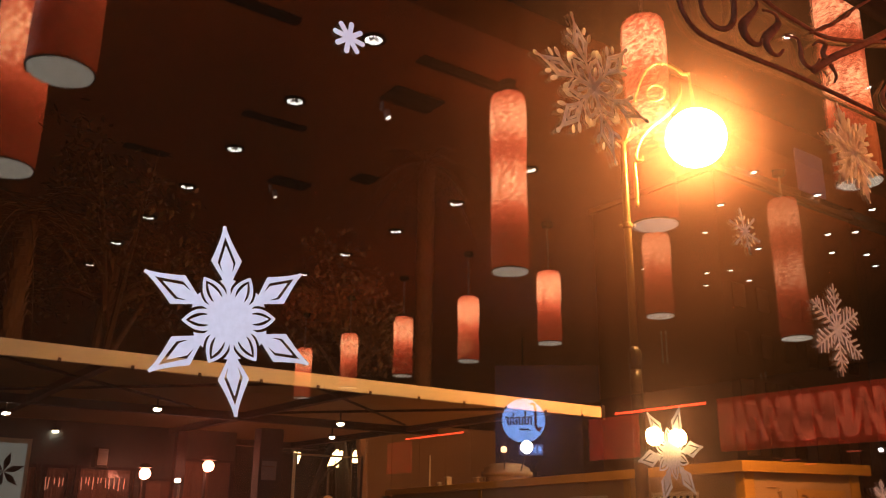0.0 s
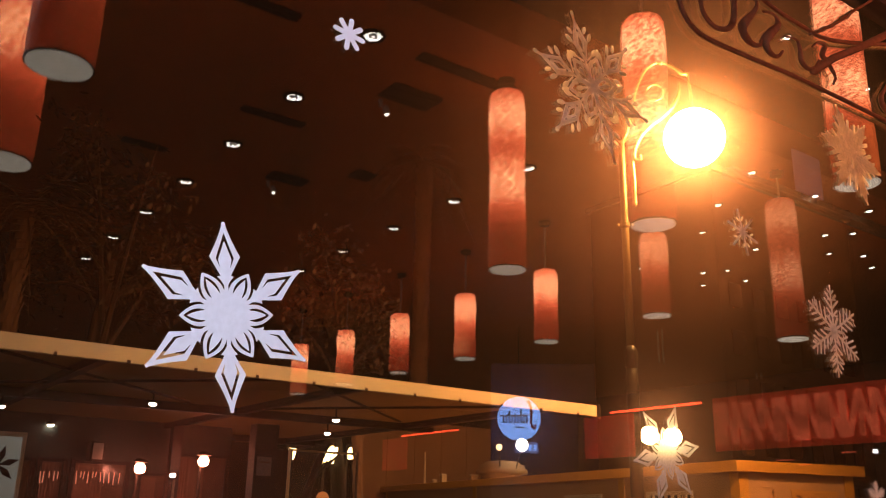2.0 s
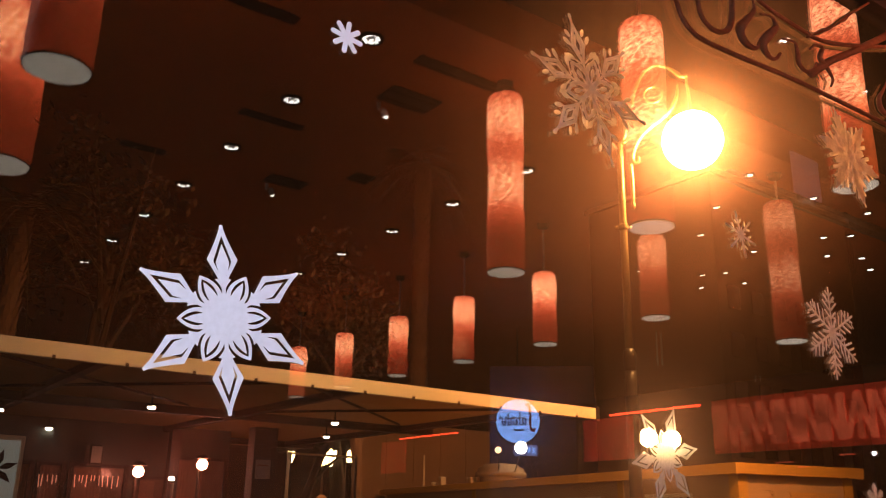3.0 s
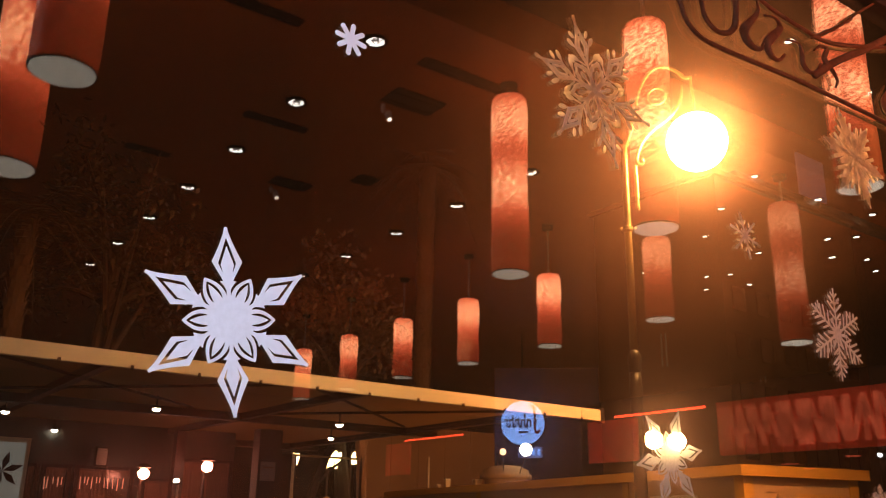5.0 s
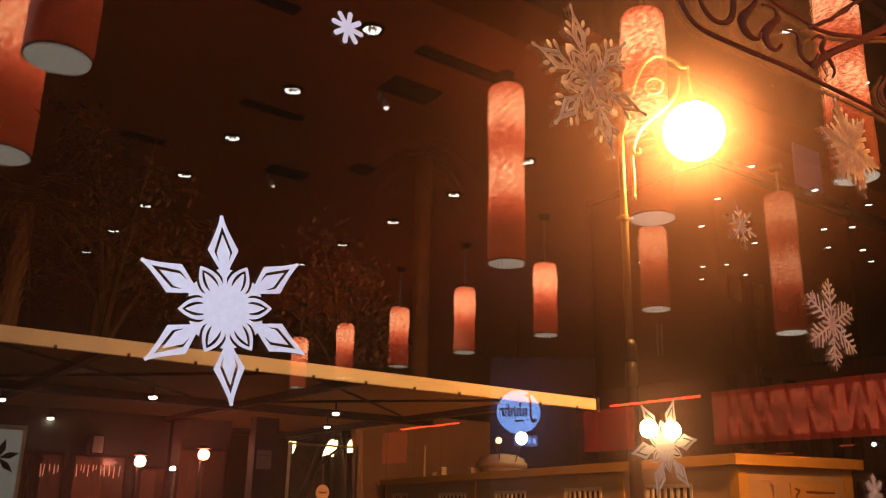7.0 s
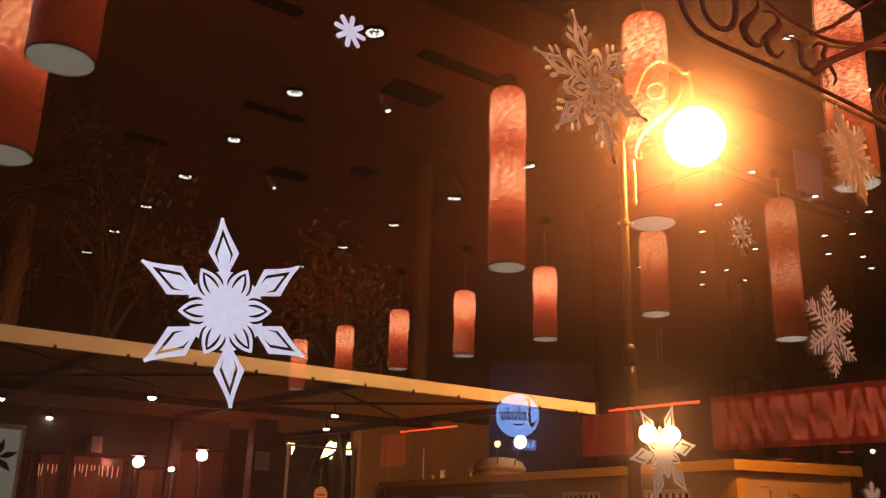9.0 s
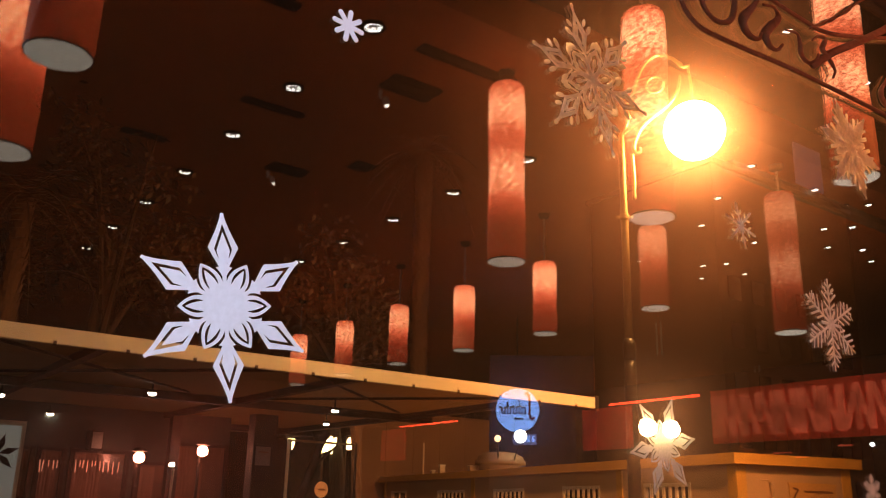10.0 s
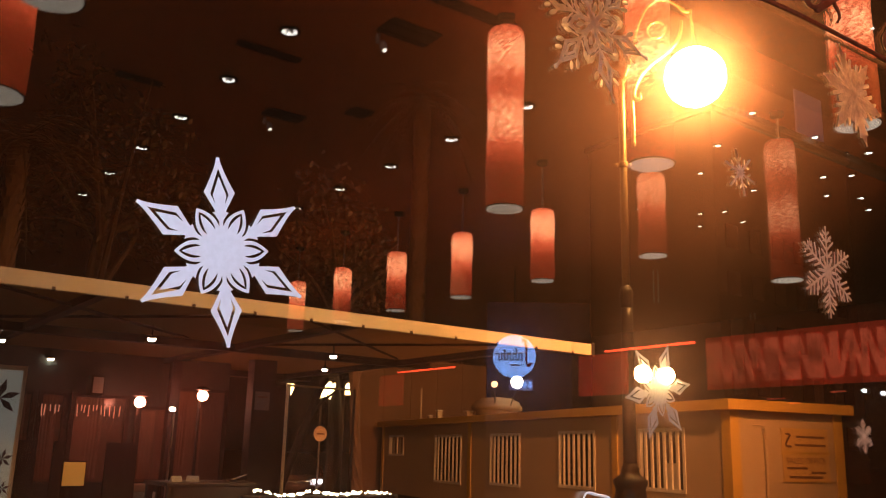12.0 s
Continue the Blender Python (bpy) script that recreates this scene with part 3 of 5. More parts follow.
def stub_arm(lines, beads, rng):
    """A short plump arm with one pair of thick barbs."""
    cord(lines, [(0.1, 0.0), (0.97, 0.0)], 0.055)
    for s in (-1, 1):
        drop(beads, 0.55, 0.15 * s, 0.8, 0.75 * s, 0.13, 0.055)
    drop(beads, 0.78, 0.0, 1, 0, 0.16, 0.07)


def islands(bm):
    """The loose pieces of a mesh, each as a mesh of its own."""
    left, out = set(bm.verts), []
    while left:
        todo = [next(v for v in bm.verts if v in left)]
        left.discard(todo[0])
        got = []
        while todo:
            v = todo.pop()
            got.append(v)
            for e in v.link_edges:
                w = e.other_vert(v)
                if w in left:
                    left.discard(w)
                    todo.append(w)
        piece, copy = bmesh.new(), {}
        for v in got:
            copy[v] = piece.verts.new(v.co)
        for f in {f for v in got for f in v.link_faces}:
            piece.faces.new([copy[v] for v in f.verts])
        out.append(piece)
    bm.free()
    return out


def gel_flake(x, z, radius, turn, arm, middle, label, seed=1, relief=0.3, mat=None):
    """A raised gel decal on the pane: a middle and six arms, each with its drops."""
    rng = random.Random(seed)
    y = PANE_Y - 0.001 - 0.06 * relief * radius
    flake = thing("snowflake_decal", pose(x, y, z, 0, turn, 0) @ Matrix.Diagonal((radius, radius * relief, radius, 1)), label, "window decal", "winter decals on the window")
    lines, beads = bmesh.new(), bmesh.new()
    middle(lines, beads, rng)
    for piece in islands(lines):
        part("vein", piece, mat or M_GEL, flake, smooth=True)
    part("drop_relief", beads, M_GELBEAD, flake, "clear raised gel drops", smooth=True)["kind"] = "stuff"
    for k in range(6):
        lines, beads = bmesh.new(), bmesh.new()
        arm(lines, beads, rng)
        one = part("arm", lines, mat or M_GEL, flake, m=pose(0, 0, 0, 0, 60 * k, 0), smooth=True)
        part("drop_relief", beads, M_GELBEAD, one, "clear raised gel drops", smooth=True)["kind"] = "stuff"
    return flake


# ---- structure of the room ----
X0, X1, Y0 = -4.0, 13.0, -13.0
CEIL, EDGE = 3.9, 0.13
solid("floor", box((X0, Y0, -0.15), (X1, PANE_Y + 0.1, 0.0)), M_ROOMFLOOR, "brown tiled dining room floor", "floor", "structure")
bm = box((X0, Y0, CEIL), (X1, EDGE, CEIL + 0.35))
solid("ceiling", bm, M_CEIL, "brown painted dining room ceiling", "ceiling", "structure")
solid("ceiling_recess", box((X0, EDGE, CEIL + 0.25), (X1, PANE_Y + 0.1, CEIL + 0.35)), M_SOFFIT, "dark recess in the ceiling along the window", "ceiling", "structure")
solid("wall_west", box((X0 - 0.2, Y0, -0.15), (X0, PANE_Y + 0.1, CEIL + 0.35)), M_ROOMWALL, "dark brown plastered wall", "wall", "structure")
solid("wall_east", box((X1, Y0, -0.15), (X1 + 0.2, PANE_Y + 0.1, CEIL + 0.35)), M_ROOMWALL, "dark brown plastered wall", "wall", "structure")
solid("wall_south", box((X0 - 0.2, Y0 - 0.2, -0.15), (X1 + 0.2, Y0, CEIL + 0.35)), M_ROOMWALL, "dark brown plastered wall", "wall", "structure")
# window wall: parapet, head and side piers round one tall pane
WX0, WX1, WZ0, WZ1 = -1.6, 4.9, 0.35, 3.75
wall_n = thing("wall_north", pose(0, 0, 0), "dark window wall with one tall pane", "wall", kind="structure")
part("parapet", box((X0, PANE_Y - 0.1, 0), (X1, PANE_Y + 0.1, WZ0)), M_ROOMWALL, wall_n)
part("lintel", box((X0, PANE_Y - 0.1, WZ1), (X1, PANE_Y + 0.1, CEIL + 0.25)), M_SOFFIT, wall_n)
part("pier", box((X0, PANE_Y - 0.1, WZ0), (WX0, PANE_Y + 0.1, WZ1)), M_ROOMWALL, wall_n)
part("pier", box((WX1, PANE_Y - 0.1, WZ0), (X1, PANE_Y + 0.1, WZ1)), M_ROOMWALL, wall_n)
win = thing("window_1", pose(0, PANE_Y, 0), "tall clear shop window with dark metal frame", "window", kind="structure")
pane = part("pane", box((WX0 + 0.04, 0.0, WZ0 + 0.04), (WX1 - 0.04, 0.006, WZ1 - 0.04)), M_PANE, win, "clear, slightly greasy glass")
pane.visible_shadow = False
part("bloom_film", box((WX0 + 0.06, 0.0085, WZ0 + 0.06), (WX1 - 0.06, 0.0087, WZ1 - 0.06)), M_FILM, win, "thin film added on the glass to bloom the lamps").visible_shadow = False
for a, b in (((WX0, -0.04, WZ0), (WX1, 0.05, WZ0 + 0.05)), ((WX0, -0.04, WZ1 - 0.05), (WX1, 0.05, WZ1)),
             ((WX0, -0.04, WZ0 + 0.05), (WX0 + 0.05, 0.05, WZ1 - 0.05)), ((WX1 - 0.05, -0.04, WZ0 + 0.05), (WX1, 0.05, WZ1 - 0.05))):
    part("window_frame", box(a, b, 0.005), M_BEAM, win)

# ceiling fittings
slot_group = "air slots in the ceiling"
for x, y, w, d in ((2.67, 3.47, 0.66, 0.09), (1.40, 3.54, 0.5, 0.08), (2.58, 3.90, 0.34, 0.20), (2.05, 4.66, 0.42, 0.08), (2.60, 5.56, 0.3, 0.16), (1.55, 5.6, 0.3, 0.08), (3.0, 5.15, 0.16, 0.16)):
    slot = thing("air_slot", pose(x, mirror_y(y), CEIL - 0.002), "dark narrow air slot in the ceiling", "air vent", slot_group)
    part("recess", box((-w / 2, -d / 2, -0.012), (w / 2, d / 2, 0.0)), M_SLOT, slot)
    for s in (-1, 1):
        part("slat", box((-w / 2, s * d / 4 - 0.004, -0.02), (w / 2, s * d / 4 + 0.004, -0.012)), M_SLOT, slot)
part_trim = solid("trim", box((4.95, mirror_y(3.42) - 0.05, CEIL - 0.06), (X1, mirror_y(3.42) + 0.05, CEIL)), surface("greenish_trim", (0.16, 0.14, 0.09), 0.5), "pale greenish metal strip under the ceiling", "trim", "structure")


def downlight(x, y, aim=None):
    light = thing("downlight", pose(x, y, CEIL), "small round recessed downlight with white rim", "downlight", "downlights in the ceiling")
    part("rim", lathe([(0.046, -0.003), (0.05, -0.014), (0.064, -0.010), (0.068, 0.0)], 20), M_BEAM, light, smooth=True)
    part("reflector", lathe([(0.026, -0.003), (0.030, -0.005), (0.046, -0.007), (0.046, -0.001)], 18), M_SPOT, light, "bright ring reflector", smooth=True)
    part("baffle", lathe([(0.012, -0.012), (0.024, -0.009), (0.026, -0.004), (0.026, -0.001)], 14), M_STEEL, light, smooth=True)
    part("bulb", lathe([(0.003, -0.018), (0.009, -0.016), (0.011, -0.0125)], 12), M_SPOT, light, "lit white bulb", smooth=True)
    return light


def small_downlight(x, y, z):
    light = thing("downlight", pose(x, y, z), "tiny bright recessed downlight", "downlight", "downlights in the ceiling")
    part("rim", lathe([(0.024, -0.002), (0.027, -0.008), (0.034, -0.006), (0.036, 0.0)], 16), M_BEAM, light, smooth=True)
    part("bulb", lathe([(0.006, -0.010), (0.018, -0.008), (0.023, -0.004), (0.023, -0.001)], 14), M_SPOT, light, "lit white bulb", smooth=True)
    return light


first = downlight(2.04, mirror_y(3.46))
for k in range(1, 7):
    copy_thing(first, pose(2.035 - 0.005 * k, mirror_y(3.46 + 0.882 * k), CEIL))
for k in range(5):
    copy_thing(first, pose(3.85, mirror_y(4.29 + 0.87 * k), CEIL))
for x, y in ((5.15, 3.36), (5.52, 3.92), (5.98, 4.43), (7.03, 5.23), (7.42, 5.54), (7.14, 5.03), (7.60, 5.14), (6.74, 4.43), (5.92, 3.34), (6.85, 3.82),
             (7.37, 4.09), (6.44, 5.52), (5.20, 4.40), (5.00, 4.19), (6.42, 3.39), (6.98, 3.64), (7.68, 3.93), (8.10, 4.08), (6.55, 3.26)):
    small_downlight(x, mirror_y(y), CEIL)
for x, y in ((5.06, 2.44), (4.12, 2.38)):
    small_downlight(x, mirror_y(y), CEIL + 0.25)


def spotlight(x, y):
    s = thing("adjustable_spot", pose(x, y, CEIL), "small white adjustable ceiling spot", "spotlight", "adjustable spots in the ceiling")
    part("stem", lathe([(0.012, -0.05), (0.012, 0.0)], 10), M_WHITE, s)
    part("head", lathe([(0.014, -0.085), (0.02, -0.08), (0.02, -0.045), (0.01, -0.035)], 14), M_WHITE, s, m=pose(0.02, 0, 0, 0, -20, 0), smooth=True)
    part("bulb", ball(0.014, (0, 0, -0.088), 12, 8), M_SPOT, s, m=pose(0.02, 0, 0, 0, -20, 0))
    return s


sp = spotlight(2.46, mirror_y(4.05))
copy_thing(sp, pose(2.51, mirror_y(5.70), CEIL))


# pendants
def pendant(x, y, top, length, radius, mat, label):
    roof = CEIL if y < EDGE - 0.06 else CEIL + 0.25
    p = thing("pendant_lamp", pose(x, y, roof), label, "pendant lamp", "paper pendant lamps")
    t = top - roof
    wob = 0.03 * radius
    prof = [(radius * 0.30, t + 0.004), (radius * 0.86, t - 0.002), (radius * 0.975, t - 0.02)]
    prof += [(radius + wob * math.sin(9 * k / 24), t - 0.03 - (length - 0.035) * k / 24) for k in range(1, 25)]
    body = lathe([(r, z) for r, z in reversed(prof)], 32)
    part("shade", body, mat, p, "glowing red-orange fibre paper", smooth=True)
    part("diffuser", lathe([(radius * 0.97, t - length + 0.002 - 0.012), (radius * 0.97, t - length + 0.002 - 0.004)], 32), M_DISC, p, "pale round diffuser")
    part("rim", tube([(radius * math.cos(q), radius * math.sin(q), t - length - 0.004) for q in np.linspace(0, 2 * math.pi, 32, endpoint=False)], 0.004, 6, closed=True), M_BEAM, p)
    part("cord", tube([(0, 0, t - 0.004), (0, 0, -0.03)], 0.006, 8), M_WHITE, p)
    part("ceiling_rose", lathe([(0.02, -0.045), (0.045, -0.035), (0.05, -0.002), (0.05, 0.0)], 16), M_BEAM, p)
    return p


small_label = "short glowing red paper cylinder pendant lamp"
long_label = "long glowing red paper cylinder pendant lamp"
row = pendant(4.75, mirror_y(5.09), 3.47, 0.585, 0.097, M_SHADE_SMALL, small_label)
for k in range(1, 5):
    copy_thing(row, pose(4.75 - 0.008 * k, mirror_y(5.09 + 1.068 * k), CEIL))
pendant(4.69, mirror_y(3.90), 3.47, 0.585, 0.097, M_SHADE_WEAK, small_label)
big = pendant(2.90, mirror_y(3.40), 3.81, 1.03, 0.10, M_SHADE_LONG, long_label)
for x, y, top, length in ((2.92, 2.42, 3.81, 1.03), (0.44, 2.62, 3.84, 1.03), (0.40, 3.18, 3.72, 1.05), (5.28, 3.25, 3.68, 0.98), (3.74, 1.90, 4.05, 1.03)):
    pendant(x, mirror_y(y), top, length, 0.10, M_SHADE_DIM if x > 5 else M_SHADE_NEAR if x < 1 else M_SHADE_MID if x > 3.5 else M_SHADE_LONG, long_label)

# counter front with red sign along x = 8
sign = thing("red_sign_wall", pose(8.0, 0, 0), "dark counter front with dim red illuminated sign band", "sign wall")
part("body", box((0.02, mirror_y(13.5), 0), (0.25, mirror_y(3.2), 2.95)), M_ROOMWALL, sign)
for y0, y1 in ((3.75, 5.95), (7.1, 7.9), (11.9, 12.6)):
    part("sign_panel", box((-0.01, mirror_y(y1), 2.24), (0.018, mirror_y(y0), 2.80 if y0 < 5 else 2.74)), M_REDSIGN if y0 < 5 else M_REDPANEL, sign, "dim red lit panel")
rng = random.Random(4)
y = 3.85
while y < 5.8:
    w = rng.choice((0.06, 0.09, 0.16))
    part("bar", box((-0.025, mirror_y(y + w), 2.30 + rng.choice((0, 0, 0.14))), (-0.011, mirror_y(y), 2.74), 0.01), M_REDLETTER, sign)
    if rng.random() < 0.6:
        slant = box((-0.006, -0.028, -0.21), (0.006, 0.028, 0.21), 0.004)
        part("bar", slant, M_REDLETTER, sign, m=pose(-0.018, mirror_y(y + w + 0.04), 2.52, rng.choice((-16, 16))))
    y += w + rng.uniform(0.05, 0.11)
for y0, y1 in ((6.09, 7.42), (10.47, 12.01)):
    strip = thing("led_strip", pose(7.985, mirror_y((y0 + y1) / 2), 2.768), "glowing red light strip on the counter front", "light strip", "red light strips")
    h = (y1 - y0) / 2
    part("channel", box((-0.006, -h, -0.02), (0.02, h, 0.02)), M_BEAM, strip)
    part("tube", tube([(-0.015, -h, 0), (-0.015, h, 0)], 0.014, 8), M_REDLED, strip, "red lit tube")

# round blue hanging sign, facing the window
face = math.degrees(math.atan2(7.24, 8.28))
blue = thing("round_sign", pose(7.24, mirror_y(8.28), 2.705, 0, 0, 180 + face), "round glowing blue sign with dark lettering", "illuminated sign")
part("face", lathe([(0.262, -0.02), (0.27, -0.015), (0.27, 0.015), (0.262, 0.02)], 48), M_BLUESIGN, blue, "glowing blue disc", m=pose(0, 0, 0, 90))
part("rim", tube([(0.275 * math.cos(a), 0, 0.275 * math.sin(a)) for a in np.linspace(0, 2 * math.pi, 48, endpoint=False)], 0.012, 8, closed=True), M_BEAM, blue)
for i, h in enumerate((0.10, 0.105, 0.17, 0.10, 0.115, 0.10, 0.15, 0.105, 0.10)):
    x = -0.105 + 0.036 * i
    part("bar", box((x, -0.03, -0.055 + 0.006 * (i % 3)), (x + 0.021, -0.021, -0.055 + h), 0.004), M_NAVY, blue)
    part("bar", box((x + 0.008, -0.029, -0.055 if i % 2 else 0.025), (x + 0.05, -0.022, -0.035 if i % 2 else 0.045), 0.004), M_NAVY, blue)
part("mark", tube(smooth_line([(-0.09, -0.028, 0.20), (-0.13, -0.028, 0.20), (-0.15, -0.028, 0.10), (-0.15, -0.028, -0.05), (-0.18, -0.028, -0.12), (-0.21, -0.028, -0.08)], 6), 0.016, 8), M_REDMARK, blue)
part("bar", box((-0.07, -0.03, -0.12), (0.05, -0.021, -0.10)), M_NAVY, blue)
part("name_plate", box((-0.235, -0.02, -0.42), (0.06, 0.02, -0.285), 0.02), M_BLUEEDGE, blue)
for x in (-0.21, -0.15, -0.085, -0.02):
    part("bar", box((x, -0.03, -0.39), (x + 0.035, -0.021, -0.315)), M_BLUESIGN, blue)
part("hanger", tube([(0, 0, 0.27), (0, 0, CEIL - 2.705)], 0.008, 8), M_BEAM, blue)
solid("partition", box((-0.98, 0.34, -2.705), (0.36, 0.42, 0.75)), surface("blue_grey_wall", (0.13, 0.12, 0.135), 0.7), "grey partition wall behind the round sign", "partition", "structure", m=pose(7.24, mirror_y(8.28), 2.705, 0, 0, 180 + face))

# added cool fill panel, unseen behind the eye, that brightens the window decals
panel = thing("light_panel", look((-1.3, -1.3, 3.25), (0.7, 1.6, 1.9)), "added unseen cool white fill panel", "light panel")
part("frame", box((-0.45, -0.3, 0.0), (0.45, 0.3, 0.05), 0.01), M_WHITE, panel)
part("diffuser", box((-0.42, -0.27, -0.008), (0.42, 0.27, -0.001)), M_COOL, panel)
for sx in (-0.35, 0.35):
    part("wire", tube([(sx, 0.1, 0.05), (sx, 0.1 + 0.35, 0.75)], 0.004, 6), M_STEEL, panel)
lamp("cool_fill_light", "AREA", (-1.28, -1.27, 3.235), 25, (0.80, 0.86, 1.0), 0.84, aim=(0.7, 1.6, 1.9), size_y=0.54)

# wrought-iron frieze inside the window head
frieze = thing("iron_frieze", pose(0, PANE_Y - 0.016, 0), "dark wrought-iron scroll bracket along the window head", "ironwork")


def wrought(name, points, radius, swell=0.0):
    """A forged bar through (x, z) points, swelling towards its middle."""
    taper = (lambda t: 0.55 + swell * math.sin(math.pi * t) ** 2) if swell else None
    return part(name, tube(smooth_line([(x, 0, z) for x, z in points], 7), 0.008, 8, flat=radius / 0.008, taper=taper), M_IRON, frieze, smooth=True)


wrought("rail", [(2.05, 3.32), (2.10, 3.174), (2.12, 3.124), (2.162, 3.088), (2.242, 3.072), (2.48, 3.083), (2.72, 3.10), (2.985, 3.108), (3.40, 3.116), (3.9, 3.116)], 0.010)
wrought("rail", [(2.50, 3.40), (2.586, 3.37), (2.70, 3.355), (2.86, 3.35), (2.98, 3.35), (3.17, 3.396), (3.50, 3.506), (3.9, 3.65)], 0.010)
wrought("scroll", [(2.21, 3.30), (2.216, 3.223), (2.23, 3.166), (2.278, 3.136), (2.337, 3.142), (2.387, 3.181), (2.408, 3.239), (2.418, 3.33)], 0.012)
S_LINE = [(0.55, 3.36), (0.549, 3.313), (0.50, 3.256), (0.455, 3.205), (0.46, 3.162), (0.502, 3.146), (0.544, 3.156), (0.562, 3.186)]
wrought("scroll", [(2 + x, z) for x, z in S_LINE], 0.011, 1.2)
wrought("scroll", [(2.59, 3.314), (2.663, 3.328), (2.678, 3.29), (2.626, 3.237), (2.587, 3.19), (2.604, 3.15), (2.652, 3.148), (2.695, 3.186)], 0.011, 1.2)
wrought("scroll", [(2.722, 3.258), (2.798, 3.271), (2.813, 3.235), (2.815, 3.187), (2.852, 3.168), (2.905, 3.186), (2.942, 3.233)], 0.010, 0.6)
wrought("scroll", [(2.905, 3.28), (2.952, 3.316), (2.999, 3.318), (2.972, 3.266), (3.013, 3.238), (3.05, 3.20), (3.03, 3.16)], 0.009, 0.7)
for k in range(2, 4):
    wrought("scroll", [(2.65 + 0.15 * k + x, z + 0.01 * k) for x, z in S_LINE[1:]], 0.009, 0.8)
wrought("brace", [(2.88, 3.16), (3.06, 3.285), (3.31, 3.43), (3.585, 3.60), (3.85, 3.78)], 0.017)
wrought("tie", [(2.90, 3.333), (3.03, 3.412), (3.15, 3.489), (3.27, 3.582), (3.45, 3.71), (3.52, 3.78)], 0.006)
for x, z in ((3.0, 3.395), (3.07, 3.435), (3.2, 3.525)):
    part("link", tube([(x + 0.03 * math.cos(q) + 0.012 * math.sin(q), 0, z + 0.012 * math.sin(q) + 0.018 * math.cos(q)) for q in np.linspace(0, 2 * math.pi, 16, endpoint=False)], 0.005, 6, closed=True), M_IRON, frieze)

# winter decals on the pane
window_flake("snowflake_decal", petal_flake, 0.640, 1.874, 0.191, -8.5, M_FLAKE, 250, "large white six-armed snowflake decal on the window glass", thick=0.0015, split=0.43, bulge=0.11)
window_flake("daisy_decal", daisy_flake, 0.874, 2.586, 0.044, 8, M_FLAKE, 60, "small white eight-petalled snowflake decal on the glass", thick=0.0015, split=0.36, arms=8)
window_flake("snowflake_decal", petal_flake, 1.929, 1.682, 0.140, 19, M_FROST, 170, "frosted translucent snowflake decal lit from the street", thick=0.0015, split=0.43, bulge=0.11)
gel_flake(1.686, 2.711, 0.238, -20, barb_arm, barb_middle, "large clear gel snowflake decal with barbed arms", 1, 0.36)
gel_flake(3.122, 2.888, 0.214, -21, leafy_arm, leafy_middle, "dense sparkling gel snowflake decal on the glass", 2)
gel_flake(2.845, 2.150, 0.168, 1, twig_arm, twig_middle, "pale twiggy gel snowflake decal on the glass", 3, mat=M_GELPALE)
gel_flake(2.364, 2.410, 0.081, -14, stub_arm, twig_middle, "small sparkling gel snowflake decal on the glass", 4, mat=M_GELPALE)
gel_flake(3.000, 1.592, 0.061, -2, twig_arm, twig_middle, "small pale gel snowflake decal low on the glass", 5, mat=M_GELPALE)


# ---- street ----
solid("ground", box((-300, PANE_Y + 0.1, -0.2), (300, 600, 0.0)), M_GROUND, "dark worn street paving at night", "ground", "structure")

# street lamp
PX, PY = 5.24, 4.645
sl = thing("street_lamp", pose(PX, PY, 0), "ornate brass-coloured street lamp with glowing white globe", "street lamp")
part("pedestal", lathe([(0.22, 0.0), (0.22, 0.25), (0.17, 0.32), (0.14, 0.9), (0.135, 1.1), (0.125, 1.20), (0.112, 1.26), (0.118, 1.285), (0.13, 1.30), (0.13, 1.335), (0.10, 1.36), (0.075, 1.378), (0.068, 1.40), (0.07, 1.425), (0.058, 1.44), (0.052, 1.46)], 20), M_POSTDARK, sl, "dark cast-iron pedestal", smooth=True)
part("lower_shaft", lathe([(0.051, 1.46), (0.050, 2.1), (0.05, 2.55), (0.045, 2.66)], 16), M_POSTDARK, sl, smooth=True)
part("collar", lathe([(0.045, 2.66), (0.055, 2.70), (0.05, 2.73), (0.058, 2.76), (0.052, 2.80), (0.035, 2.84)], 16), M_POSTDARK, sl, smooth=True)
part("upper_shaft", lathe([(0.032, 2.84), (0.03, 3.83), (0.028, 4.5), (0.02, 4.62)], 14), M_POST, sl, "brass-coloured upper shaft", smooth=True)
part("collar", lathe([(0.03, 3.83), (0.042, 3.845), (0.042, 3.875), (0.03, 3.89)], 14), M_POST, sl)
for s in (-1, 1):
    part("knob", ball(0.016, (s * 0.055 * 0.77, -s * 0.055 * 0.64, 3.86), 10, 6), M_POST, sl)
AX = Vector((0.64, -0.77, 0)).normalized()


def arm_line(points, steps=8):
    """Points along the arm's direction and up."""
    return smooth_line([(AX.x * d, AX.y * d, z) for d, z in points], steps)


